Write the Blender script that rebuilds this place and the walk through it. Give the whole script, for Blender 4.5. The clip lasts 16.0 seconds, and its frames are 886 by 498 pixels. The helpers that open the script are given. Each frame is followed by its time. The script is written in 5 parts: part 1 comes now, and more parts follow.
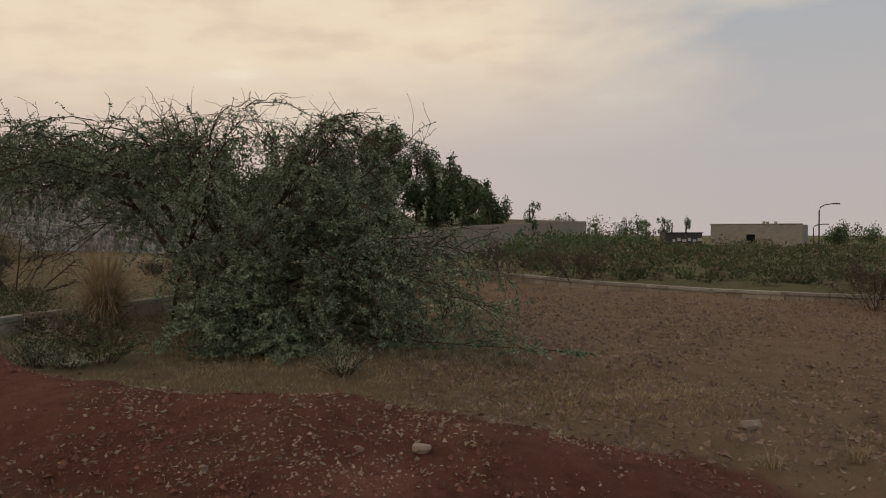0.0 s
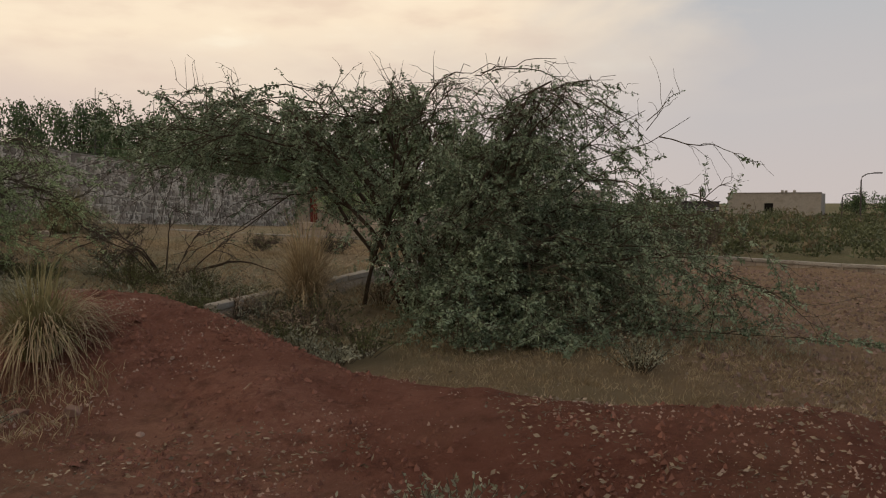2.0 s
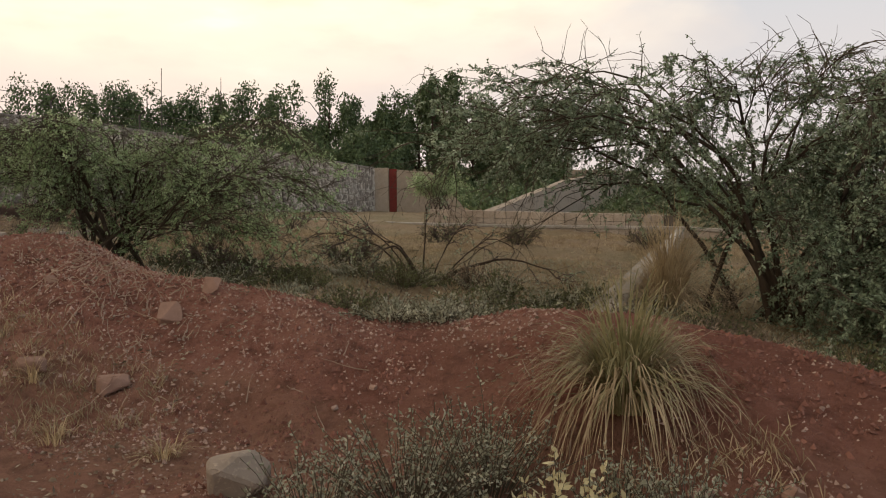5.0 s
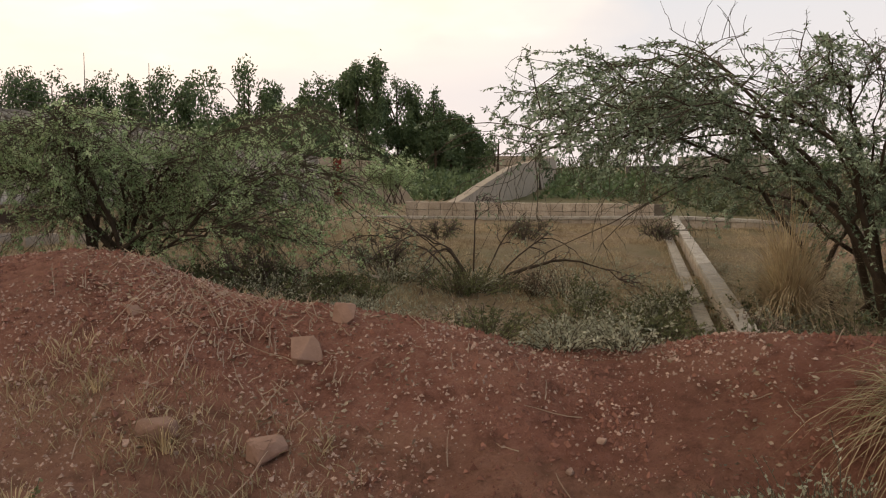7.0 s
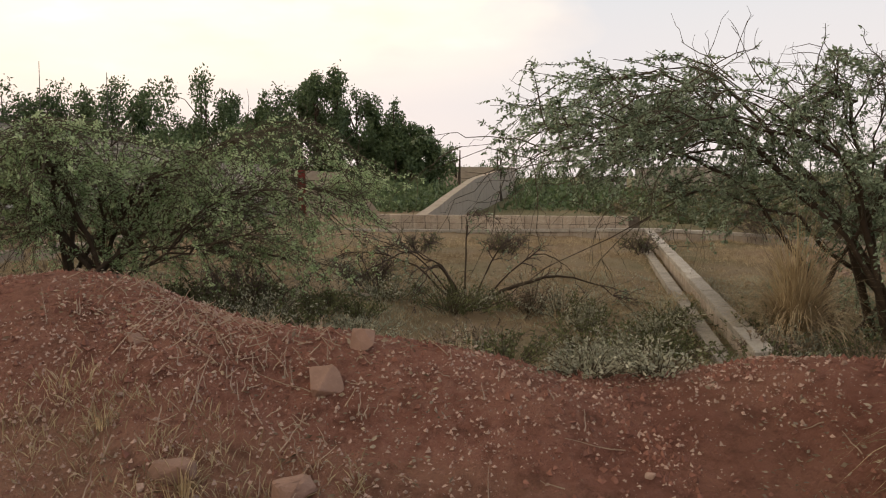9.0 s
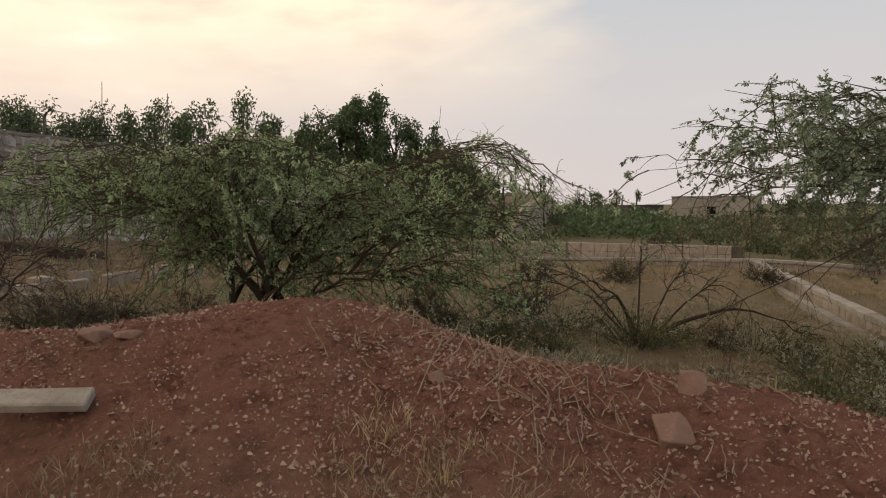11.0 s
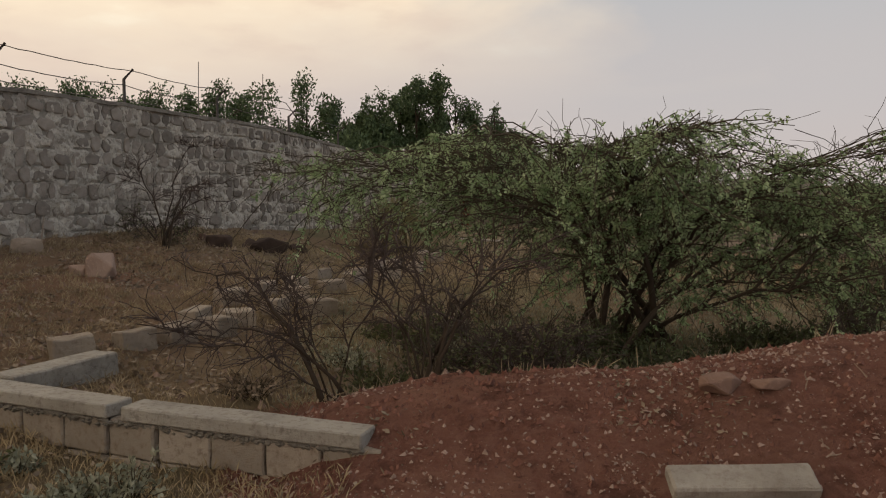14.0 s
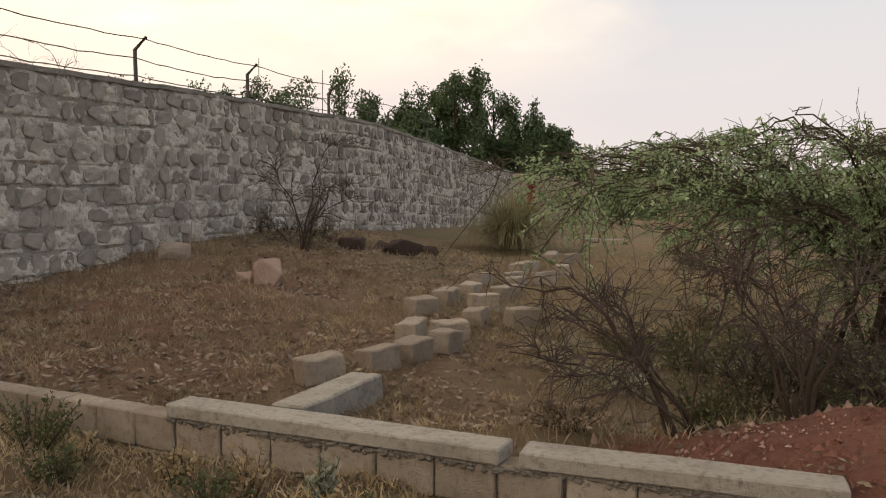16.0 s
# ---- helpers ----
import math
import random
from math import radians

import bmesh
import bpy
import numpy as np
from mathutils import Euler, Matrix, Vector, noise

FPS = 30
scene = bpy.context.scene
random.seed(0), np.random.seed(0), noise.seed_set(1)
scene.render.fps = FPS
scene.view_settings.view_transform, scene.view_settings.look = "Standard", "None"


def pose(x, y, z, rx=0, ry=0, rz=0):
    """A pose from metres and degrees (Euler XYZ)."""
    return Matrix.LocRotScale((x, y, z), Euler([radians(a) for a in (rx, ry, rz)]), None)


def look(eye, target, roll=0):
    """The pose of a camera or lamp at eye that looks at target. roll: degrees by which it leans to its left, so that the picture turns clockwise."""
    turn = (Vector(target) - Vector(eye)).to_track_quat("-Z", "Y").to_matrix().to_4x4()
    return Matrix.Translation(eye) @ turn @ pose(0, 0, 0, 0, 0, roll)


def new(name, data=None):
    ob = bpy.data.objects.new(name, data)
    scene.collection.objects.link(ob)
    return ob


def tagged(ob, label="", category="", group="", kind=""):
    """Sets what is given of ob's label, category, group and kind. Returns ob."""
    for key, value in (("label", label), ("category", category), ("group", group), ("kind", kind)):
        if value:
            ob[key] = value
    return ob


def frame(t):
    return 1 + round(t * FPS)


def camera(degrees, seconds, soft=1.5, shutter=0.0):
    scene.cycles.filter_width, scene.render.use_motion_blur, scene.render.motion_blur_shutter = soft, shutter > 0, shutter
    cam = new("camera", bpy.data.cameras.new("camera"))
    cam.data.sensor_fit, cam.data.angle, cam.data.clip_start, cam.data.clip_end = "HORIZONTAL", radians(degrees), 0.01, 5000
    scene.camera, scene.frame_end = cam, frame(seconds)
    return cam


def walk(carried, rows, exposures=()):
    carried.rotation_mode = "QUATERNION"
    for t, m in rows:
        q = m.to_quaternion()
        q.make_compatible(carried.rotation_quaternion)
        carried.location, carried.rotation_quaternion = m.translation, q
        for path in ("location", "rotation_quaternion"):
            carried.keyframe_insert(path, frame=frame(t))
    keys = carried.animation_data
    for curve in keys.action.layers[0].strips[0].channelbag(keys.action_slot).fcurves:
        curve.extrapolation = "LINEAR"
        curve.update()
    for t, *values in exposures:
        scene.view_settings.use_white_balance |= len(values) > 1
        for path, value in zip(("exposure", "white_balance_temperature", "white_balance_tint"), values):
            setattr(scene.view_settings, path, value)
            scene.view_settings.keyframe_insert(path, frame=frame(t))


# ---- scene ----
cam = camera(53.2, 16.0, soft=1.1)
METRES, EYE, TILT, LEAN, TURN = 17.6, 1.5, -0.9, 0.0, 0.0
ROWS = [
    (0.0, 0.0, 0.0, 0.0, -0.0, 0.0, -0.0),
    (0.5, -0.0363, 0.0194, 0.0025, -0.39, -0.7, 0.05),
    (1.0, -0.075, 0.031, 0.0028, -0.34, -1.04, 0.13),
    (1.5, -0.1165, 0.0402, 0.0041, -0.32, -1.48, 0.04),
    (2.0, -0.1598, 0.0478, 0.0075, -0.51, -2.06, 0.06),
    (2.5, -0.1984, 0.0526, 0.0103, -0.7, -2.43, 0.12),
    (3.0, -0.2407, 0.0639, 0.0113, -0.47, -3.18, 0.14),
    (3.5, -0.2838, 0.0764, 0.0106, -0.16, -2.92, 0.2),
    (4.0, -0.3177, 0.0981, 0.0115, 0.18, -2.87, 0.29),
    (4.5, -0.3543, 0.1164, 0.0152, -0.06, -3.22, 0.33),
    (5.0, -0.3856, 0.1364, 0.0166, -0.79, -3.29, 0.43),
    (7.5, -0.4928, 0.2165, 0.0273, -8.96, -4.38, 1.5),
    (8.0, -0.4941, 0.2206, 0.0287, -10.51, -4.05, 1.72),
    (10.5, -0.5641, 0.2556, 0.0277, -8.06, -2.81, 0.48),
    (11.0, -0.5957, 0.2746, 0.0292, -8.34, -1.95, 0.45),
    (11.5, -0.6228, 0.2989, 0.0313, -8.08, -1.57, 0.35),
    (12.0, -0.6501, 0.3225, 0.0348, -7.73, -1.86, 0.37),
    (12.5, -0.682, 0.3384, 0.0373, -7.57, -1.94, 0.46),
    (13.0, -0.7111, 0.3538, 0.0377, -7.53, -2.53, 0.51),
    (13.5, -0.7437, 0.3637, 0.0366, -7.59, -2.9, 0.43),
    (14.0, -0.7748, 0.3697, 0.0398, -6.8, -3.16, 0.34),
    (14.5, -0.8103, 0.378, 0.0415, -5.46, -4.1, 0.26),
    (15.0, -0.8433, 0.3861, 0.0394, -4.79, -4.74, 0.36),
    (15.5, -0.8656, 0.4053, 0.0392, -5.07, -4.28, 0.5),
    (16.0, -0.8775, 0.4216, 0.0436, -5.65, -3.41, 0.74),
]
walk(cam, [(t, pose(0, 0, EYE, TILT, LEAN, TURN) @ pose(METRES * x, METRES * y, METRES * z, 90 + pitch, roll, yaw)) for t, x, y, z, yaw, pitch, roll in ROWS],
     exposures=[(0.0, -0.08), (1.5, 0.05), (3.5, 0.45), (5.0, 0.62), (7.5, 0.82), (8.2, 0.82), (10.5, 0.62), (11.5, 0.2), (12.5, -0.02), (13.5, 0.1), (14.5, 0.25), (16.0, 0.72)])

# ---- world, sun, exposure ----
world = bpy.data.worlds.new("dusk_sky")
scene.world = world
world.use_nodes = True
wt = world.node_tree
wt.nodes.clear()


def wn(kind):
    return wt.nodes.new(kind)


def wl(a, b):
    wt.links.new(a, b)


def wmath(op, a, b=None, clamp=False):
    n = wn("ShaderNodeMath")
    n.operation, n.use_clamp = op, clamp
    for i, v in enumerate((a, b)):
        if v is None:
            continue
        if isinstance(v, (int, float)):
            n.inputs[i].default_value = v
        else:
            wl(v, n.inputs[i])
    return n.outputs[0]


def wramp(fac, stops):
    r = wn("ShaderNodeValToRGB")
    r.color_ramp.interpolation = "EASE"
    while len(r.color_ramp.elements) < len(stops):
        r.color_ramp.elements.new(0.5)
    for e, (p, c) in zip(r.color_ramp.elements, stops):
        e.position, e.color = p, (*c, 1)
    wl(fac, r.inputs[0])
    return r.outputs[0]


def wmix(fac, a, b):
    m = wn("ShaderNodeMix")
    m.data_type = "RGBA"
    for sock, v in ((m.inputs[0], fac), (m.inputs[6], a), (m.inputs[7], b)):
        if isinstance(v, (int, float)):
            sock.default_value = v
        elif isinstance(v, tuple):
            sock.default_value = (*v, 1)
        else:
            wl(v, sock)
    return m.outputs[2]


SUN_EL, SUN_AZ = 16.0, -14.0
tc = wn("ShaderNodeTexCoord")
sep = wn("ShaderNodeSeparateXYZ")
wl(tc.outputs["Generated"], sep.inputs[0])
el = wmath("ARCSINE", sep.outputs[2])
az = wmath("ARCTAN2", sep.outputs[0], sep.outputs[1])
comb = wn("ShaderNodeCombineXYZ")
wl(az, comb.inputs[0])
wl(wmath("MULTIPLY", el, 3.0), comb.inputs[1])
n1 = wn("ShaderNodeTexNoise")
n1.inputs["Scale"].default_value, n1.inputs["Detail"].default_value, n1.inputs["Roughness"].default_value = 2.6, 6, 0.5
n1.inputs["Distortion"].default_value = 0.5
wl(comb.outputs[0], n1.inputs["Vector"])
n2 = wn("ShaderNodeTexNoise")
n2.inputs["Scale"].default_value, n2.inputs["Detail"].default_value = 7.0, 5
wl(comb.outputs[0], n2.inputs["Vector"])
wob = wmath("SUBTRACT", n1.outputs[0], 0.5)
# clear grey-blue air to the right, a lit cloud bank ahead and to the left
bank = wmath("ADD", wmath("MULTIPLY", az, -1.9), wmath("MULTIPLY", wob, 3.0))
bank = wmath("ADD", bank, wmath("MULTIPLY", el, 1.7))
bank = wmath("ADD", bank, 0.66, True)
low = wmath("MULTIPLY", wmath("SUBTRACT", el, wmath("ADD", 0.085, wmath("MULTIPLY", wob, 0.16))), 9.0, True)
cloud = wmath("MULTIPLY", bank, low, True)
haze = wramp(wmath("MULTIPLY", el, 2.2, True), [(0.0, (0.53, 0.47, 0.45)), (0.25, (0.50, 0.47, 0.465)), (0.6, (0.43, 0.45, 0.47)), (1.0, (0.39, 0.43, 0.485))])
warm = wramp(n2.outputs[0], [(0.3, (0.77, 0.61, 0.47)), (0.55, (0.88, 0.73, 0.55)), (0.75, (0.95, 0.84, 0.65))])
left_haze = wmix(wmath("ADD", wmath("MULTIPLY", az, -1.6), 0.5, True), haze, (0.66, 0.54, 0.47))
air = wmix(cloud, left_haze, warm)
# high overhead the layer thins out to the plain evening sky
nishita = wn("ShaderNodeTexSky")
nishita.sky_type = "NISHITA"
nishita.sun_disc = False
nishita.sun_elevation, nishita.sun_rotation = radians(SUN_EL), radians(SUN_AZ)
nishita.air_density, nishita.dust_density = 1.2, 3.0
ndim = wn("ShaderNodeVectorMath")
ndim.operation = "SCALE"
wl(nishita.outputs[0], ndim.inputs[0])
ndim.inputs["Scale"].default_value = 0.10
up = wmath("MULTIPLY", wmath("SUBTRACT", el, 0.5), 1.6, True)
total = wmix(wmath("MULTIPLY", up, 0.4), air, ndim.outputs[0])
bg = wn("ShaderNodeBackground")
wl(total, bg.inputs[0])
bg.inputs[1].default_value = 1.0
wout = wn("ShaderNodeOutputWorld")
wl(bg.outputs[0], wout.inputs[0])

sun = new("sun", bpy.data.lights.new("sun", "SUN"))
sun.data.energy, sun.data.angle, sun.data.color = 0.5, radians(20), (1.0, 0.86, 0.7)
sd = Vector((math.sin(radians(SUN_AZ)) * math.cos(radians(SUN_EL)), math.cos(radians(SUN_AZ)) * math.cos(radians(SUN_EL)), math.sin(radians(SUN_EL))))
sun.matrix_world = look(sd * 60, (0, 0, 0))

# ---- materials ----


class Mat:
    """A node material with a few shorthands."""

    def __init__(self, name, rough=0.9, spec=0.25):
        self.m = bpy.data.materials.new(name)
        self.m.use_nodes = True
        self.t = self.m.node_tree
        self.b = self.t.nodes["Principled BSDF"]
        self.b.inputs["Roughness"].default_value = rough
        self.b.inputs["Specular IOR Level"].default_value = spec
        self.co = self.n("ShaderNodeTexCoord").outputs["Object"]

    def n(self, kind):
        return self.t.nodes.new(kind)

    def put(self, v, sock):
        if isinstance(v, (int, float)):
            sock.default_value = v
        elif isinstance(v, tuple):
            sock.default_value = (*v, 1) if len(v) == 3 else v
        else:
            self.t.links.new(v, sock)

    def noise(self, scale, detail=4, rough=0.55, dist=0.0, vec=None):
        k = self.n("ShaderNodeTexNoise")
        k.inputs["Scale"].default_value, k.inputs["Detail"].default_value = scale, detail
        k.inputs["Roughness"].default_value, k.inputs["Distortion"].default_value = rough, dist
        self.t.links.new(vec or self.co, k.inputs["Vector"])
        return k.outputs[0]

    def voronoi(self, scale, feature="F1", vec=None):
        k = self.n("ShaderNodeTexVoronoi")
        k.feature = feature
        k.inputs["Scale"].default_value = scale
        self.t.links.new(vec or self.co, k.inputs["Vector"])
        return k

    def ramp(self, fac, stops):
        r = self.n("ShaderNodeValToRGB")
        while len(r.color_ramp.elements) < len(stops):
            r.color_ramp.elements.new(0.5)
        for e, (p, c) in zip(r.color_ramp.elements, stops):
            e.position, e.color = p, (*c, 1) if isinstance(c, tuple) else (c, c, c, 1)
        self.put(fac, r.inputs[0])
        return r.outputs[0]

    def mix(self, fac, a, b, blend="MIX"):
        k = self.n("ShaderNodeMix")
        k.data_type, k.blend_type = "RGBA", blend
        for sock, v in ((k.inputs[0], fac), (k.inputs[6], a), (k.inputs[7], b)):
            self.put(v, sock)
        return k.outputs[2]

    def math(self, op, a, b=0.0, clamp=False):
        k = self.n("ShaderNodeMath")
        k.operation, k.use_clamp = op, clamp
        self.put(a, k.inputs[0])
        self.put(b, k.inputs[1])
        return k.outputs[0]

    def attr(self, name):
        k = self.n("ShaderNodeAttribute")
        k.attribute_name = name
        return k.outputs["Fac"]

    def bump(self, h, strength=0.5, dist=0.02):
        k = self.n("ShaderNodeBump")
        k.inputs["Strength"].default_value, k.inputs["Distance"].default_value = strength, dist
        self.put(h, k.inputs["Height"])
        self.t.links.new(k.outputs[0], self.b.inputs["Normal"])

    def colour(self, v):
        self.put(v, self.b.inputs["Base Color"])
        return self.m


def mat_ground():
    a = Mat("earth", 0.95, 0.1)
    big, mid, fine, grit = a.noise(0.35, 5), a.noise(2.2, 8, 0.7), a.noise(16, 8, 0.75), a.noise(70, 4, 0.8)
    red = a.mix(mid, (0.160, 0.066, 0.047), (0.36, 0.168, 0.124))
    red = a.mix(a.ramp(fine, [(0.45, 0.0), (0.75, 0.7)]), red, (0.40, 0.225, 0.172))
    red = a.mix(a.ramp(a.noise(0.9, 4, 0.6, 0.6), [(0.5, 0.0), (0.66, 0.5)]), red, (0.36, 0.19, 0.135))
    red = a.mix(a.ramp(a.noise(5.0, 6, 0.7), [(0.36, 0.6), (0.5, 0.0)]), red, (0.085, 0.036, 0.027))
    red = a.mix(a.math("MULTIPLY", a.attr("dark_red"), a.ramp(mid, [(0.3, 1.0), (0.7, 0.55)])), red, (0.125, 0.042, 0.028))
    sand = a.mix(mid, (0.150, 0.100, 0.064), (0.39, 0.270, 0.180))
    sand = a.mix(a.ramp(fine, [(0.5, 0.0), (0.72, 0.75)]), sand, (0.30, 0.235, 0.165))
    turf = a.mix(fine, (0.130, 0.110, 0.064), (0.37, 0.305, 0.195))
    turf = a.mix(a.ramp(big, [(0.4, 0.0), (0.65, 0.6)]), turf, (0.100, 0.112, 0.052))
    edge = a.math("MULTIPLY", a.math("SUBTRACT", fine, 0.5), 0.7)
    k_red = a.math("ADD", a.attr("red"), edge, True)
    k_turf = a.math("ADD", a.attr("turf"), edge, True)
    col = a.mix(k_turf, sand, turf)
    col = a.mix(a.math("ADD", a.attr("green"), edge, True), col, a.mix(fine, (0.050, 0.058, 0.024), (0.130, 0.135, 0.062)))
    col = a.mix(k_red, col, red)
    vor = a.voronoi(26)
    peb = a.ramp(vor.outputs["Distance"], [(0.10, 1.0), (0.17, 0.0)])
    pick = a.ramp(vor.outputs["Color"], [(0.62, 0.0), (0.66, 0.8)])
    col = a.mix(a.math("MULTIPLY", peb, pick), col, (0.34, 0.25, 0.19))
    a.bump(a.math("ADD", a.math("ADD", a.math("MULTIPLY", fine, 1.2), a.math("MULTIPLY", grit, 0.35)), a.math("MULTIPLY", peb, 0.3)), 1.0, 0.06)
    return a.colour(col)


def mat_stone(name, dark, light, scale=9.0):
    a = Mat(name, 0.9, 0.2)
    rnd = a.n("ShaderNodeObjectInfo").outputs["Random"]
    isl = a.n("ShaderNodeNewGeometry").outputs["Random Per Island"]
    mid, fine = a.noise(scale, 5), a.noise(scale * 7, 4, 0.7)
    col = a.mix(mid, dark, light)
    v = a.math("ADD", a.math("MULTIPLY", a.math("ADD", rnd, isl), 0.5), 0.45)
    col = a.mix(1.0, col, v, "MULTIPLY")
    col = a.mix(a.ramp(fine, [(0.55, 0.0), (0.8, 0.5)]), col, tuple(min(1, c * 1.35) for c in light))
    a.bump(a.math("ADD", mid, a.math("MULTIPLY", fine, 0.5)), 0.6, 0.02)
    return a.colour(col)


def mat_concrete(name, dark, light, stain=(0.16, 0.12, 0.09)):
    a = Mat(name, 0.93, 0.15)
    rnd = a.n("ShaderNodeObjectInfo").outputs["Random"]
    geo = a.n("ShaderNodeNewGeometry")
    wpos = geo.outputs["Position"]
    mid, fine, grain = a.noise(5, 5, vec=wpos), a.noise(28, 5, 0.7, vec=wpos), a.noise(140, 3, 0.7, vec=wpos)
    col = a.mix(mid, dark, light)
    col = a.mix(1.0, col, a.math("ADD", a.math("MULTIPLY", rnd, 0.3), 0.78), "MULTIPLY")
    col = a.mix(a.ramp(fine, [(0.50, 0.0), (0.68, 0.75)]), col, stain)
    blot = a.noise(1.7, 6, 0.7, vec=wpos)
    col = a.mix(a.ramp(blot, [(0.48, 0.0), (0.68, 0.55)]), col, tuple(c * 0.75 for c in stain))
    a.bump(a.math("ADD", a.math("MULTIPLY", fine, 1.2), grain), 0.8, 0.014)
    return a.colour(col)


def mat_bark(name, dark, light):
    a = Mat(name, 0.9, 0.15)
    mid, fine = a.noise(7, 5), a.noise(60, 4, 0.7)
    col = a.mix(mid, dark, light)
    a.bump(fine, 0.6, 0.01)
    return a.colour(col)


def mat_leaf(name, dark, light, through_light=0.25):
    a = Mat(name, 0.6, 0.3)
    isl = a.n("ShaderNodeNewGeometry").outputs["Random Per Island"]
    big, spray = a.noise(1.1, 3), a.noise(6.0, 3, 0.6)
    tone = a.math("ADD", a.math("MULTIPLY", isl, 0.35), a.ramp(spray, [(0.38, 0.0), (0.66, 0.65)]))
    col = a.mix(tone, dark, light)
    col = a.mix(1.0, col, a.math("ADD", a.math("MULTIPLY", big, 1.1), 0.45), "MULTIPLY")
    a.colour(col)
    tr = a.n("ShaderNodeBsdfTranslucent")
    a.put(col, tr.inputs[0])
    mx = a.n("ShaderNodeMixShader")
    mx.inputs[0].default_value = through_light
    a.t.links.new(a.b.outputs[0], mx.inputs[1])
    a.t.links.new(tr.outputs[0], mx.inputs[2])
    a.t.links.new(mx.outputs[0], a.t.nodes["Material Output"].inputs[0])
    return a.m


def mat_plain(name, colr, rough=0.6, metal=0.0):
    a = Mat(name, rough, 0.3)
    a.b.inputs["Metallic"].default_value = metal
    k = a.noise(11, 5, 0.65)
    col = a.mix(a.ramp(k, [(0.4, 0.0), (0.7, 0.6)]), colr, tuple(c * 0.55 for c in colr))
    return a.colour(col)


M_EARTH = mat_ground()
M_PEBBLE = mat_stone("pebble", (0.16, 0.090, 0.066), (0.47, 0.345, 0.285), 20)
M_CLOD = mat_stone("red_clod", (0.12, 0.048, 0.034), (0.30, 0.145, 0.108), 18)
M_ROCK = mat_stone("rock", (0.24, 0.19, 0.15), (0.46, 0.38, 0.31), 6)
M_REDROCK = mat_stone("reddish_rock", (0.16, 0.095, 0.07), (0.32, 0.205, 0.16), 9)
M_ROSE = mat_stone("rose_rock", (0.30, 0.20, 0.155), (0.50, 0.37, 0.30), 6)
M_BLACKROCK = mat_stone("dark_rock", (0.035, 0.025, 0.022), (0.12, 0.085, 0.07), 7)
M_RUBBLE = mat_stone("rubble_stone", (0.165, 0.140, 0.118), (0.40, 0.35, 0.30), 8)
M_MORTAR = mat_concrete("mortar", (0.23, 0.205, 0.175), (0.42, 0.385, 0.33), (0.15, 0.13, 0.11))
M_POINT = mat_concrete("pointing_mortar", (0.40, 0.36, 0.31), (0.72, 0.665, 0.58), (0.15, 0.13, 0.108))
M_BLOCK = mat_concrete("concrete_block", (0.34, 0.285, 0.23), (0.54, 0.465, 0.385), (0.26, 0.195, 0.145))
M_COPING = mat_concrete("coping_concrete", (0.34, 0.31, 0.27), (0.52, 0.48, 0.42), (0.22, 0.19, 0.16))
M_PALE = mat_concrete("pale_concrete", (0.38, 0.34, 0.29), (0.56, 0.51, 0.44), (0.30, 0.25, 0.205))
M_GREYWALL = mat_concrete("grey_plaster", (0.34, 0.31, 0.275), (0.46, 0.425, 0.38), (0.27, 0.24, 0.205))
M_RENDER = mat_concrete("pale_render", (0.36, 0.30, 0.235), (0.48, 0.41, 0.33), (0.28, 0.225, 0.17))
M_BARK = mat_bark("bark", (0.035, 0.025, 0.018), (0.10, 0.075, 0.055))
M_TWIG = mat_bark("twig", (0.050, 0.042, 0.030), (0.13, 0.108, 0.076))
M_DRYTWIG = mat_bark("dry_twig", (0.045, 0.034, 0.031), (0.135, 0.102, 0.088))
M_LEAF_GREY = mat_leaf("grey_green_leaf", (0.058, 0.095, 0.048), (0.40, 0.48, 0.33), 0.25)
M_LEAF_GREEN = mat_leaf("green_leaf", (0.15, 0.24, 0.095), (0.54, 0.64, 0.39), 0.42)
M_LEAF_FAR = mat_leaf("tree_leaf", (0.040, 0.068, 0.030), (0.15, 0.205, 0.095), 0.2)
M_SCRUB = mat_leaf("scrub_leaf", (0.050, 0.062, 0.024), (0.190, 0.195, 0.090))
M_FIELD = mat_leaf("field_growth", (0.040, 0.052, 0.022), (0.150, 0.165, 0.080), 0.15)
M_FIELD_DRY = mat_leaf("dry_field_growth", (0.085, 0.070, 0.040), (0.25, 0.205, 0.125), 0.15)
M_STRAW = mat_leaf("straw", (0.18, 0.125, 0.068), (0.52, 0.42, 0.27))
M_TUSSOCK = mat_leaf("tussock_blade", (0.115, 0.115, 0.045), (0.40, 0.35, 0.19))
M_WEED = mat_leaf("weed_leaf", (0.14, 0.15, 0.095), (0.50, 0.49, 0.37))
M_YELLOW = mat_leaf("yellow_leaf", (0.40, 0.35, 0.19), (0.66, 0.60, 0.38))
M_JOINT = mat_concrete("joint_mortar", (0.09, 0.075, 0.06), (0.20, 0.17, 0.14), (0.06, 0.05, 0.04))
M_LITTER = mat_leaf("dry_litter", (0.10, 0.07, 0.045), (0.42, 0.33, 0.24), 0.1)
M_STICK = mat_bark("dry_stick", (0.22, 0.15, 0.11), (0.42, 0.32, 0.24))
# pale grass colour, with extra light put in for the clump under the bush
M_PALE_LIT_STRAW = mat_leaf("pale_lit_straw", (0.24, 0.17, 0.09), (0.62, 0.50, 0.31))
M_RUST = mat_plain("rusty_red_paint", (0.20, 0.030, 0.022), 0.6)
M_STEEL = mat_plain("weathered_steel", (0.10, 0.09, 0.085), 0.55, 0.6)
M_DARK = mat_plain("dark_opening", (0.012, 0.011, 0.010), 0.9)
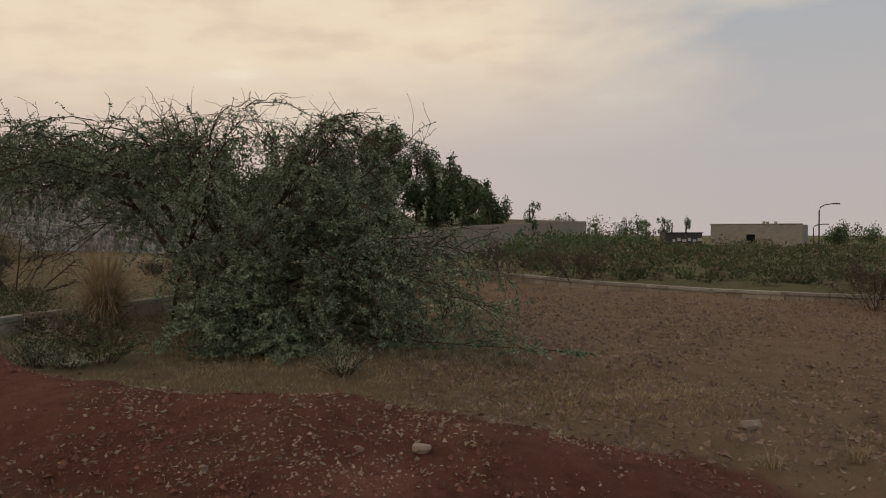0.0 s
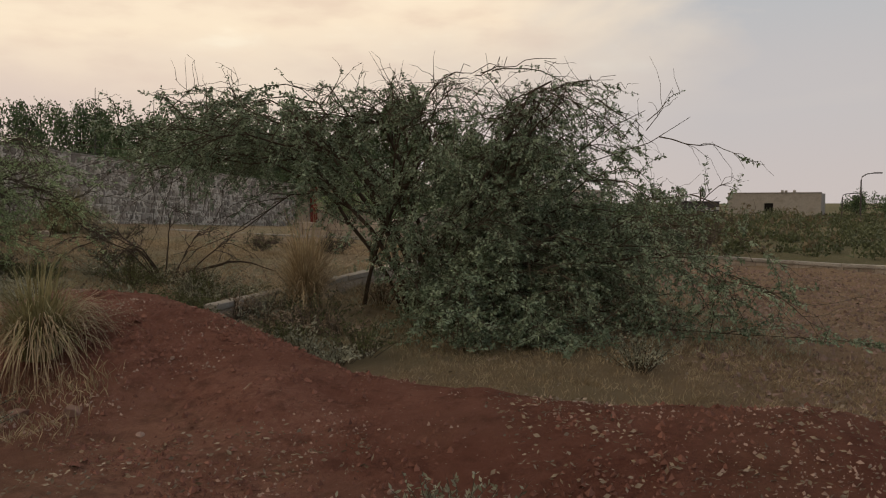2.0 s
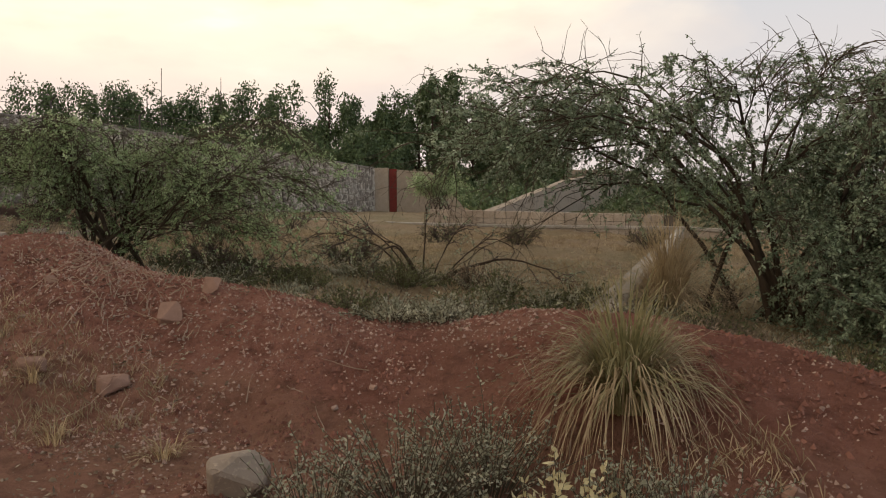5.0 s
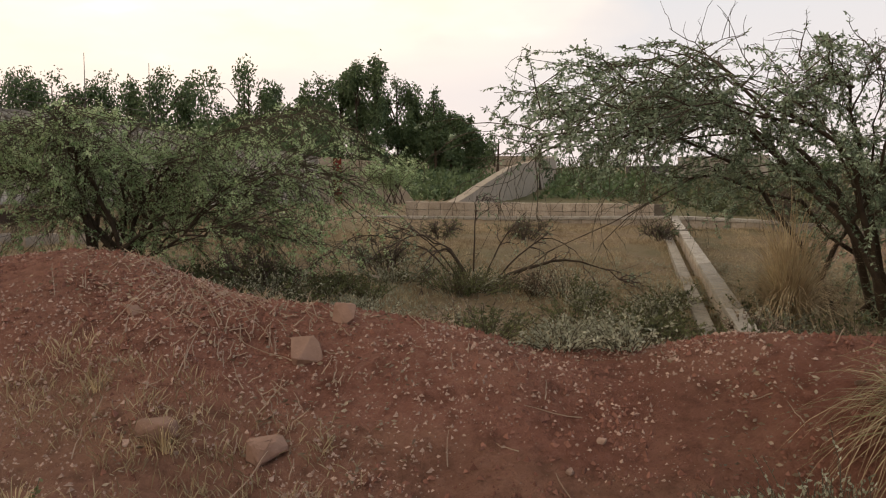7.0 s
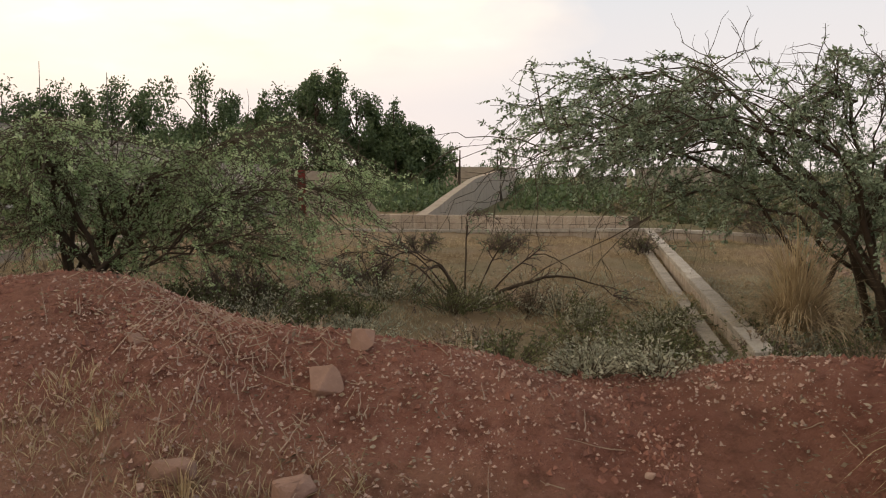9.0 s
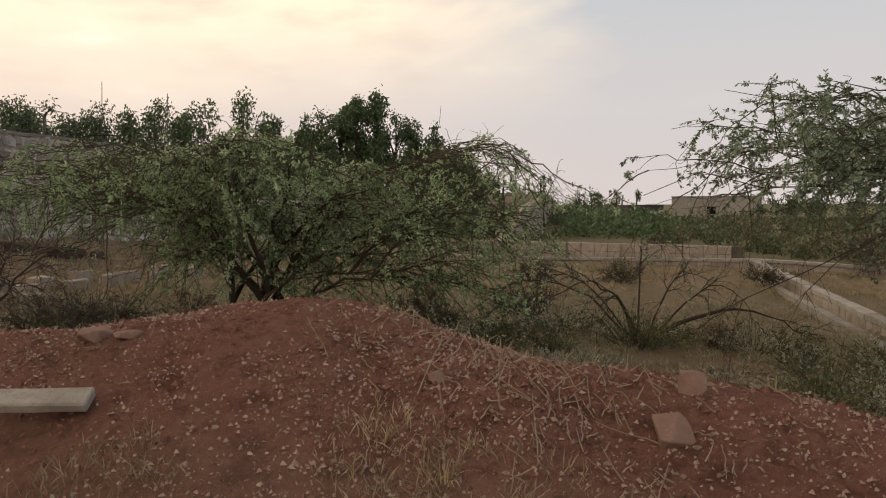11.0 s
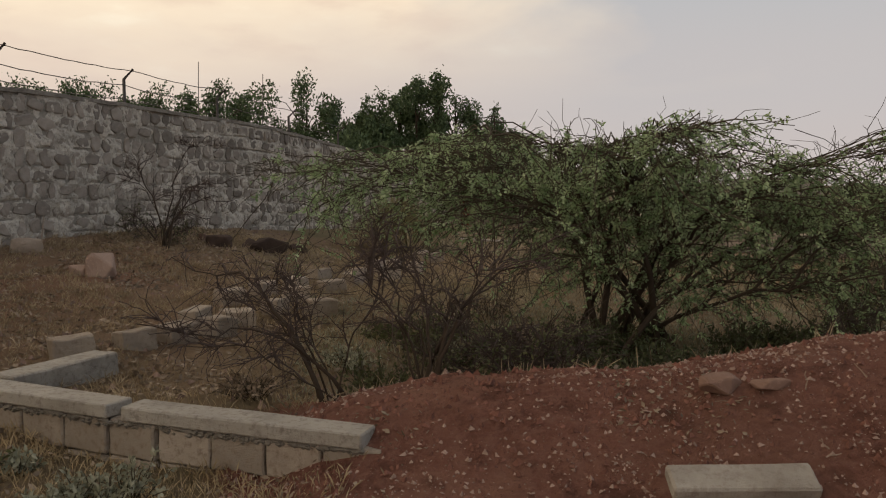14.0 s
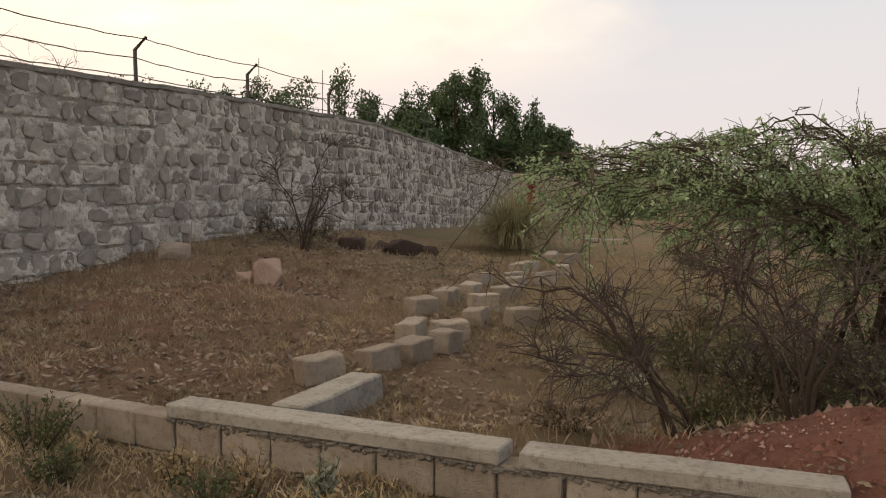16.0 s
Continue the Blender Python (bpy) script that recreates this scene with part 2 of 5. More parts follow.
M_PAINTWALL = mat_plain("dark_painted_wall", (0.075, 0.065, 0.070), 0.8)
M_WHITE = mat_plain("white_lettering", (0.55, 0.53, 0.52), 0.8)

# ---- building blocks ----
rng = np.random.default_rng(7)
TABLE = np.random.default_rng(3).random((256, 256))


def vnoise(x, y, scale=1.0, seed=0):
    """Smooth value noise, 0 to 1."""
    x, y = np.asarray(x) * scale + seed * 17.3, np.asarray(y) * scale + seed * 9.7
    i, j = np.floor(x).astype(int), np.floor(y).astype(int)
    u, v = x - i, y - j
    u, v = u * u * (3 - 2 * u), v * v * (3 - 2 * v)
    g = lambda a, b: TABLE[a % 256, b % 256]
    return (g(i, j) * (1 - u) + g(i + 1, j) * u) * (1 - v) + (g(i, j + 1) * (1 - u) + g(i + 1, j + 1) * u) * v


def smooth(v, a, b):
    k = np.clip((np.asarray(v, float) - a) / (b - a), 0, 1)
    return k * k * (3 - 2 * k)


# crest of the heaped red earth, from its end by the open ground to the block wall: x, y, z
CREST = np.array([
    (-14.35, 11.3, 0.62), (-14.0, 11.15, 0.74), (-13.5, 11.05, 0.95), (-13.0, 11.0, 1.07), (-12.0, 10.85, 1.16), (-11.3, 10.75, 1.25),
    (-10.6, 10.75, 1.32), (-10.0, 10.5, 1.24), (-9.2, 9.9, 1.03), (-8.3, 9.4, 0.94), (-7.7, 9.1, 0.84), (-7.3, 8.9, 0.70), (-6.9, 8.75, 0.66), (-6.5, 8.65, 0.74), (-6.1, 8.55, 0.85),
    (-5.2, 8.3, 0.86), (-4.6, 8.0, 0.74), (-4.1, 7.5, 0.60), (-3.4, 6.8, 0.42), (-2.0, 6.0, 0.45), (-0.7, 5.6, 0.46),
    (0.2, 5.5, 0.35), (1.1, 5.5, 0.15), (2.2, 5.4, -0.12)])


def base(x, y):
    """The lie of the land without the heap."""
    x, y = np.asarray(x, float), np.asarray(y, float)
    ys = np.clip(y, -6, 27)
    xs = np.clip(x, -21, 14)
    z = -0.105 - 0.035 * xs + 0.022 * ys
    z = z + 0.42 * smooth(-x, 12.5, 17.5) * smooth(y, 13.0, 21.0)
    z = z - 0.12 * smooth(x, -10.5, -8.5) * (1 - smooth(x, -6.5, -5.0)) * (1 - smooth(y, 7.8, 9.2)) * smooth(y, 4.0, 5.5)
    far = smooth(y, 27, 60)
    z = z * (1 - far) + (0.15 - 0.004 * np.clip(x, -60, 60)) * far
    return z


def heap(x, y):
    """How much of the heap's cross section stands at a point, 0 to 1, and its height there."""
    yc, zc = np.interp(x, CREST[:, 0], CREST[:, 1]), np.interp(x, CREST[:, 0], CREST[:, 2])
    d = (y - yc) * 0.9
    back = 0.75 + 0.6 * smooth(x, -4.5, -6.0) * smooth(-x, 4.0, 6.0)
    run = np.interp(x, [-14, -12.3, -11.3, -10.5, -9.6, -9.0, -8.0, -6.5, -5.0, -2.0, 1.0], [1.2, 1.2, 1.9, 2.4, 2.4, 1.7, 1.4, 1.7, 2.0, 2.0, 1.8])
    k = np.where(d < 0, 1 - smooth(-d / run, 0.0, 1.0), 1 - smooth(d, 0.05, back + 0.25))
    k = k * smooth(x, -14.6, -13.6) * (1 - smooth(x, 1.2, 2.6))
    return k, np.maximum(zc - base(x, yc), 0) * k


def ground_z(x, y):
    x, y = np.asarray(x, float), np.asarray(y, float)
    k, h = heap(x, y)
    near = 1 - smooth(np.hypot(x + 6, y - 12), 30, 60)
    rough = (vnoise(x, y, 0.8, 1) - 0.5) * 0.10 + (vnoise(x, y, 2.7, 2) - 0.5) * 0.05 + (vnoise(x, y, 6, 3) - 0.5) * 0.04 + (vnoise(x, y, 11, 7) - 0.5) * 0.025
    lump = (vnoise(x, y, 1.6, 4) - 0.5) * 0.16 * np.minimum(k * 2, 1) * (1 - 0.7 * k)
    return base(x, y) + h + rough * (0.35 + 0.65 * near) * (1 - 0.5 * k) + lump


def mesh_ob(name, verts, faces, mat, parent=None, label="", flat=True):
    me = bpy.data.meshes.new(name)
    me.from_pydata([tuple(v) for v in np.asarray(verts).tolist()], [], [tuple(f) for f in faces])
    me.materials.append(mat)
    if not flat:
        me.polygons.foreach_set("use_smooth", [True] * len(me.polygons))
    me.update()
    ob = new(name, me)
    if parent:
        ob.parent = parent
    if label:
        tagged(ob, label)
    return ob


def part(name, bm, material, parent, label=""):
    me = bpy.data.meshes.new(name)
    bm.to_mesh(me)
    bm.free()
    me.materials.append(material)
    ob = new(name, me)
    if parent:
        ob.parent = parent
    if label:
        tagged(ob, label)
    return ob


def thing(name, x, y, z, label, category, group="", turn=0.0):
    ob = new(name)
    ob.empty_display_size = 0.1
    ob.matrix_basis = pose(x, y, z, 0, 0, turn)
    return tagged(ob, label, category, group)


class Heap:
    """Gathers vertices and faces of many small pieces."""

    def __init__(self):
        self.v, self.f, self.n = [], [], 0

    def add(self, v, f):
        self.v.append(np.asarray(v, float))
        self.f.append(np.asarray(f, int) + self.n)
        self.n += len(v)

    def make(self, name, mat, parent=None, label="", flat=True):
        faces = [r for f in self.f for r in f.tolist()]
        return mesh_ob(name, np.concatenate(self.v), faces, mat, parent, label, flat)


def unit(v):
    v = np.asarray(v, float)
    return v / np.maximum(np.linalg.norm(v, axis=-1, keepdims=True), 1e-9)


def tube(h, pts, r0, r1, sides=5, taper=1.0):
    """A tapered tube along a line of points."""
    pts = np.asarray(pts, float)
    n = len(pts)
    d = unit(np.gradient(pts, axis=0))
    ref = np.where(np.abs(d[:, 2:3]) > 0.9, np.array([[1.0, 0, 0]]), np.array([[0, 0, 1.0]]))
    a = unit(np.cross(d, ref))
    b = np.cross(d, a)
    r = (r1 + (r0 - r1) * (1 - np.linspace(0, 1, n)) ** taper)[:, None, None]
    th = np.arange(sides) * 2 * np.pi / sides
    ring = pts[:, None, :] + r * (np.cos(th)[None, :, None] * a[:, None, :] + np.sin(th)[None, :, None] * b[:, None, :])
    idx = np.arange(n * sides).reshape(n, sides)
    nx = np.roll(idx, -1, axis=1)
    f = np.stack([idx[:-1], nx[:-1], nx[1:], idx[1:]], axis=-1).reshape(-1, 4)
    h.add(ring.reshape(-1, 3), f)


def leaves(h, at, along, size, width, droop=0.0):
    """Pointed leaf blades (four corners) at many points, each lying along its own direction."""
    at, along = np.asarray(at, float), unit(along)
    n = len(at)
    if n == 0:
        return
    size, width = np.broadcast_to(size, n)[:, None], np.broadcast_to(width, n)[:, None]
    side = unit(np.cross(along, unit(rng.normal(size=(n, 3)))))
    mid = at + along * size * 0.5
    tip = at + along * size - np.array([0, 0, 1.0]) * size * droop
    v = np.stack([at, mid + side * width * 0.5, tip, mid - side * width * 0.5], axis=1).reshape(-1, 3)
    h.add(v, np.arange(n * 4).reshape(n, 4))


def arch(p0, p1, lift, n=9, wiggle=0.05, early=0.55):
    """A branch that rises and then bends over towards its end."""
    p0, p1 = np.asarray(p0, float), np.asarray(p1, float)
    s = np.linspace(0, 1, n)[:, None]
    c = p0 * (1 - early) + p1 * early
    c[2] = (p0[2] + p1[2]) * 0.5 + lift if early > 0.5 else max(p0[2], p1[2]) + lift
    pts = (1 - s) ** 2 * p0 + 2 * s * (1 - s) * c + s ** 2 * p1
    size = np.linalg.norm(p1 - p0)
    return pts + np.cumsum(rng.normal(size=(n, 3)), axis=0) * wiggle * size / n * s


def cords(h, line, gap, leaf, wide=0.5, droop=0.25):
    """Small leaflets in pairs, packed along a twig."""
    line = np.asarray(line, float)
    seg = np.linalg.norm(np.diff(line, axis=0), axis=1)
    cum = np.concatenate([[0], np.cumsum(seg)])
    m = max(2, int(cum[-1] / gap))
    u = np.sort(rng.uniform(0.06, 1.0, m)) * cum[-1]
    at = np.stack([np.interp(u, cum, line[:, k]) for k in range(3)], axis=1)
    tan = unit(np.stack([np.interp(u + 0.01, cum, line[:, k]) - np.interp(u - 0.01, cum, line[:, k]) for k in range(3)], axis=1))
    side = unit(np.cross(tan, np.array([0, 0, 1.0]) + rng.normal(size=(m, 3)) * 0.7))
    for s in (-1, 1):
        a = unit(tan * 0.55 + side * s + rng.normal(size=(m, 3)) * 0.35 - np.array([0, 0, droop]))
        w = unit(np.cross(a, np.array([0, 0, 1.0]) + rng.normal(size=(m, 3)) * 0.6))
        ln = (leaf * rng.uniform(0.6, 1.3, m))[:, None]
        mid, tip = at + a * ln * 0.55, at + a * ln
        v = np.stack([at, mid + w * ln * wide * 0.5, tip, mid - w * ln * wide * 0.5], axis=1).reshape(-1, 3)
        h.add(v, np.arange(m * 4).reshape(m, 4))


def shrub(name, foot, targets, label, category="shrub", leaf_mat=None, stem_r=0.045, side_n=7, twig_n=6, twig_len=0.45, side_len=1.0,
          leaf_gap=0.05, leaf_keep=lambda p: 1.0, hang=0.5, twig_mat=None, bark=None, leaf=0.04, spread=0.25, lift=0.5, group="", ceil=None, rise=0.1, crook=0.16,
          along_w=1.0, early=0.55, twig_r=0.0036, start=0.3, curl=0.0, mains=0, sprigs=()):
    """A many-stemmed thorny shrub: crooked arching stems, side branches, and twigs set with small leaves."""
    top = thing(name, foot[0], foot[1], foot[2], label, category, group)
    foot = np.asarray(foot, float)
    twigs, leafy = Heap(), Heap()

    def low(q):
        """Bends what would stand above the crown's outline down under it."""
        if ceil is None:
            return q
        c = np.array([ceil(a + foot[0], b + foot[1]) for a, b in q[:, :2]]) - foot[2]
        over = np.maximum(q[:, 2] - c, 0)
        q[:, 2] = np.minimum(q[:, 2], c) + (0.22 + 0.05 * rng.normal(size=len(q))) * (1 - np.exp(-over / 0.35))
        q[:, 2] = np.maximum(q[:, 2], 0.02)
        return q

    def dress(line):
        if leaf_mat and rng.random() < leaf_keep(line[len(line) // 2] + foot):
            cords(leafy, line, leaf_gap, leaf)

    trunks = []
    for k, tgt in enumerate(targets):
        tgt = np.asarray(tgt, float) - foot
        p0 = np.array([*(rng.normal(size=2) * spread), -0.08])
        thick = stem_r * (1.0 if mains or rng.random() < 0.3 else 0.5) * (0.7 + 0.5 * rng.random())
        forked = bool(mains) and k >= mains
        if forked:
            # a limb leaves the stem that already heads its way
            host = min(trunks, key=lambda q: np.linalg.norm(q[-1] - tgt) + 0.5 * rng.random())
            p0 = host[rng.integers(3, 8)] * 1.0
            thick = stem_r * rng.uniform(0.22, 0.42)
        line = low(arch(p0, tgt, lift * (0.6 + 0.8 * rng.random()), 13, crook, early))
        line[0] = p0
        if not forked:
            trunks.append(line)
        length = np.linalg.norm(tgt - p0)
        stem = Heap()
        tube(stem, line, thick, 0.003, 6, 1.3)
        stem.make("stem", bark or M_BARK, top, flat=False)
        d = unit(np.gradient(line, axis=0))
        for _ in range(side_n):
            s = rng.uniform(start, 1.0)
            i = min(int(s * 12), 11)
            o = line[i] + (line[i + 1] - line[i]) * (s * 12 - i)
            way = unit(d[i] * along_w + rng.normal(size=3) * 0.5 + np.array([0, 0, rise]))
            ln = side_len * rng.uniform(0.5, 1.25) * (0.5 + 0.5 * min(1, length / 3)) * (0.6 if tgt[2] < 0.7 else 1.0)
            end = o + way * ln - np.array([0, 0, hang * ln * 0.5])
            sub = low(arch(o, end, 0.16 * ln, 9, 0.45))
            tube(twigs, sub, twig_r * 2, twig_r * 0.7, 4)
            dress(sub[2:])
            sdir = unit(np.gradient(sub, axis=0))
            for _ in range(twig_n):
                q = rng.integers(2, 9)
                tw = unit(sdir[q] * 0.7 + rng.normal(size=3) * 0.6 + np.array([0, 0, -hang * 0.3 + curl]))
                tl = twig_len * rng.uniform(0.4, 1.3)
                tline = low(arch(sub[q], sub[q] + tw * tl - np.array([0, 0, hang * tl * 0.45]), 0.10 * tl, 6, 0.5))
                tube(twigs, tline, twig_r, twig_r * 0.45, 3)
                dress(tline)
    for a, b in sprigs:
        spr = arch(np.asarray(a, float) - foot, np.asarray(b, float) - foot, 0.05, 9, 0.3)
        tube(twigs, spr, twig_r * 1.7, twig_r * 0.6, 4)
        for _ in range(3):
            q = rng.integers(2, 8)
            tip = spr[q] + rng.normal(size=3) * 0.13 + np.array([0, 0, 0.05])
            tube(twigs, arch(spr[q], tip, 0.04, 5, 0.6), twig_r, twig_r * 0.5, 3)
        if leaf_mat and rng.random() < 0.5:
            cords(leafy, spr[4:], leaf_gap * 1.6, leaf * 0.8)
    tagged(twigs.make("twigwork", twig_mat or M_TWIG, top), kind="stuff")
    if leafy.n:
        tagged(leafy.make("foliage", leaf_mat, top), kind="stuff")
    return top


def tussock(name, x, y, n, height, radius, mat, label, width=0.008, category="grass", lean=0.9, base_r=0.12, dead=0):
    """A clump of long arching grass blades; dead ones hang down to the ground."""
    z = float(ground_z(x, y))
    top = thing(name, x, y, z, label, category)
    for kind, count, m in (("green_growth", n, mat), ("dead_growth", dead, M_STRAW)):
        if not count:
            continue
        h = Heap()
        for _ in range(count):
            a = rng.uniform(0, 2 * np.pi)
            out = np.array([math.cos(a), math.sin(a), 0.0])
            r = radius * rng.uniform(0.15, 1.0) ** 0.8
            hh = height * rng.uniform(0.55, 1.1) * (1 - 0.45 * (r / radius) ** 2)
            s = np.linspace(0, 1, 6)[:, None]
            p0 = out * base_r * rng.random()
            if kind == "dead_growth":
                hh, r = height * rng.uniform(0.15, 0.5), radius * rng.uniform(0.5, 1.15)
                fall = float(ground_z(x + out[0] * r, y + out[1] * r)) - z + 0.03
                pts = p0 + out * r * s ** 0.8 + np.array([0, 0, 1.0]) * (hh * 4 * s * (1 - s) * 0.7 + 0.10 * (1 - s) + min(fall, 0.1) * s ** 1.6)
            else:
                pts = p0 + out * r * s ** 1.3 + np.array([0, 0, 1.0]) * hh * (s * 1.45 - (0.45 + 0.9 * r / radius) * s ** 2.4 * lean)
            pts = pts + rng.normal(size=3) * 0.10 * height * s ** 2
            side = np.array([-out[1], out[0], 0.15 * rng.normal()])
            w = width * (1 - s ** 2 * 0.85) * 0.5
            v = np.concatenate([pts + side * w, pts - side * w])
            i = np.arange(5)
            h.add(v, np.stack([i, i + 1, i + 7, i + 6], axis=1))
        tagged(h.make(kind, m, top), kind="stuff")
    return top


def rock_mesh(name, sx, sy, sz, mat, seed, points=15):
    """An angular, chipped stone: the hull of a few random points with worn edges."""
    r = random.Random(seed)
    bm = bmesh.new()
    for _ in range(points):
        v = Vector((r.uniform(-1, 1), r.uniform(-1, 1), r.uniform(-1, 1)))
        v = v / max(abs(v.x), abs(v.y), abs(v.z)) * r.uniform(0.82, 1.0)
        v = v.lerp(v.normalized(), 0.55)
        bm.verts.new((v.x * sx, v.y * sy, v.z * sz))
    hull = bmesh.ops.convex_hull(bm, input=bm.verts)
    bmesh.ops.delete(bm, geom=[g for g in hull["geom_interior"] if isinstance(g, bmesh.types.BMVert)], context="VERTS")
    bmesh.ops.bevel(bm, geom=list(bm.edges), offset=min(sx, sy, sz) * 0.10, segments=1, affect="EDGES")
    bmesh.ops.subdivide_edges(bm, edges=[e for e in bm.edges if e.calc_length() > 0.3 * max(sx, sy, sz)], cuts=1)
    for v in bm.verts:
        v.co += noise.noise_vector(v.co * (3 / max(sx, sy, sz)) + Vector((seed, 0, 0))) * 0.05 * min(sx, sy, sz)
    me = bpy.data.meshes.new(name)
    bm.to_mesh(me)
    bm.free()
    me.materials.append(mat)
    return me


def stone(x, y, sx, sy, sz, mat, label, seed, turn=0.0, tilt=0.0, sink=0.25, z=None, name="stone"):
    gz = float(ground_z(x, y)) if z is None else z
    ob = new(name, rock_mesh(name, sx, sy, sz, mat, seed))
    ob.matrix_basis = pose(x, y, gz + sz * (1 - 2 * sink) * 0.75, tilt, tilt * 0.5, turn)
    return tagged(ob, label, "stone")


def block_mesh(name, lx, ly, lz, mat, seed, chip=0.006, bev=0.012, cuts=2):
    """A cast concrete block with worn edges and slightly uneven faces."""
    bm = bmesh.new()
    bmesh.ops.create_cube(bm, size=1)
    for v in bm.verts:
        v.co.x, v.co.y, v.co.z = v.co.x * lx, v.co.y * ly, v.co.z * lz
    bmesh.ops.bevel(bm, geom=list(bm.edges), offset=bev, segments=1, affect="EDGES")
    if cuts:
        bmesh.ops.subdivide_edges(bm, edges=[e for e in bm.edges if e.calc_length() > 0.08], cuts=cuts, use_grid_fill=True)
    for v in bm.verts:
        k = noise.noise_vector(v.co * 9 + Vector((seed * 3.1, seed, 0)))
        v.co += k * chip
    me = bpy.data.meshes.new(name)
    bm.to_mesh(me)
    bm.free()
    me.materials.append(mat)
    return me


def sweep_wall(name, line, z0, z1, thick, mat, label, category="wall"):
    """A wall along a line of plan points with its own foot and top heights."""
    line = np.asarray(line, float)
    n = len(line)
    d = unit(np.gradient(line, axis=0))
    nrm = np.stack([-d[:, 1], d[:, 0]], axis=1) * thick / 2
    z0, z1 = np.broadcast_to(z0, n), np.broadcast_to(z1, n)
    a, b = line + nrm, line - nrm
    v = np.concatenate([np.column_stack([a, z0]), np.column_stack([b, z0]), np.column_stack([b, z1]), np.column_stack([a, z1])])
    f = []
    for i in range(n - 1):
        for k in range(4):
            p, q = k * n, ((k + 1) % 4) * n
            f.append((p + i, p + i + 1, q + i + 1, q + i))
    f += [(0, n, 2 * n, 3 * n), (4 * n - 1, 3 * n - 1, 2 * n - 1, n - 1)]
    return tagged(mesh_ob(name, v, f, mat), label, category, kind="structure")


def along(line, step):
    """Points at even steps along a plan line: place, direction, distance."""
    line = np.asarray(line, float)
    seg = np.linalg.norm(np.diff(line, axis=0), axis=1)
    cum = np.concatenate([[0], np.cumsum(seg)])
    s = np.arange(0, cum[-1], step)
    x, y = np.interp(s, cum, line[:, 0]), np.interp(s, cum, line[:, 1])
    d = unit(np.stack([np.interp(s + 0.05, cum, line[:, 0]) - np.interp(s - 0.05, cum, line[:, 0]), np.interp(s + 0.05, cum, line[:, 1]) - np.interp(s - 0.05, cum, line[:, 1])], axis=1))
    return np.stack([x, y], axis=1), d, s


# ---- the ground ----
def graded(lo, hi, step, out, grow=1.22):
    c = list(np.arange(lo, hi + step / 2, step))
    for sign, start in ((-1, lo), (1, hi)):
        p, d = start, step
        ext = []
        while abs(p - start) < out:
            d *= grow
            p += sign * d
            ext.append(p)
        c = ext[::-1] + c if sign < 0 else c + ext
    return np.array(c)


gx, gy = graded(-22, 9, 0.085, 2500), graded(2.5, 25, 0.085, 2500)
GX, GY = np.meshgrid(gx, gy)
GZ = ground_z(GX.ravel(), GY.ravel())
nx, ny = len(gx), len(gy)
gi = np.arange(nx * ny).reshape(ny, nx)
gf = np.stack([gi[:-1, :-1], gi[:-1, 1:], gi[1:, 1:], gi[1:, :-1]], axis=-1).reshape(-1, 4)
ground = mesh_ob("ground", np.column_stack([GX.ravel(), GY.ravel(), GZ]), gf.tolist(), M_EARTH, flat=False)
tagged(ground, "dry stony ground with a heap of red earth and thin dead grass", "ground", kind="structure")


def soil(x, y):
    """How red and how grassy the soil is at a point."""
    k, h = heap(x, y)
    yc = np.interp(x, CREST[:, 0], CREST[:, 1])
    front = smooth(yc - y, 0.2, 1.0) * smooth(x, -13.8, -12.8)
    red = np.maximum(smooth(k, 0.12, 0.4), front * 0.8)
    bare_patch = smooth(-x, 14.5, 16.5) * smooth(y, 12.5, 14) * (1 - smooth(y, 18.5, 21)) * (0.1 + 0.4 * vnoise(x, y, 0.7, 41))
    red = np.maximum(red, bare_patch)
    open_ground = smooth(x, -1.5, 0.5) * (1 - smooth(y, 19, 23))
    turf = (1 - open_ground * 0.85) * (1 - 0.55 * smooth(-x, 13.8, 15.5)) * (1 - bare_patch) * (0.25 + 0.75 * vnoise(x, y, 0.6, 6))
    return np.clip(red + (vnoise(x, y, 1.3, 5) - 0.5) * 0.25 * (red > 0.02), 0, 1), np.clip(turf * (1 - red), 0, 1)


red_v, turf_v = soil(GX.ravel(), GY.ravel())
gxr, gyr = GX.ravel(), GY.ravel()
green_v = smooth(gyr + 0.42 * gxr, 23.6, 25.0) * smooth(gxr, -4.0, 0.0) * (0.35 + 0.65 * vnoise(gxr, gyr, 0.12, 51))
# patches of darker red, more of them towards the heap's right end
dark_red_v = smooth(vnoise(gxr, gyr, 0.55, 61) * 0.7 + vnoise(gxr, gyr, 1.9, 62) * 0.3 + 0.22 * smooth(gxr, -6.8, -4.5) - 0.30 * smooth(-gxr, 6.6, 8.6), 0.42, 0.66) * (0.45 + 0.3 * smooth(gxr, -4.5, -2.0))
for nm, val in (("red", red_v), ("turf", turf_v), ("green", green_v), ("dark_red", dark_red_v)):
    ground.data.attributes.new(nm, "FLOAT", "POINT").data.foreach_set("value", val.astype(np.float32))

# ---- stone boundary wall along the far side ----
RUB = [(-23.4, 8.5), (-20.8, 13.9), (-18.23, 19.3), (-17.1, 21.75), (-15.3, 25.0), (-13.9, 29.0), (-12.2, 34.0), (-9.45, 41.9)]
rp, rd, rs = along(RUB, 0.5)
TOPZ = lambda y: np.interp(y, [8, 21, 24.5, 28, 34, 42], [3.47, 3.47, 3.38, 3.22, 2.92, 2.52])
rub_foot = np.minimum(ground_z(rp[:, 0], rp[:, 1]) - 0.3, 1.2)
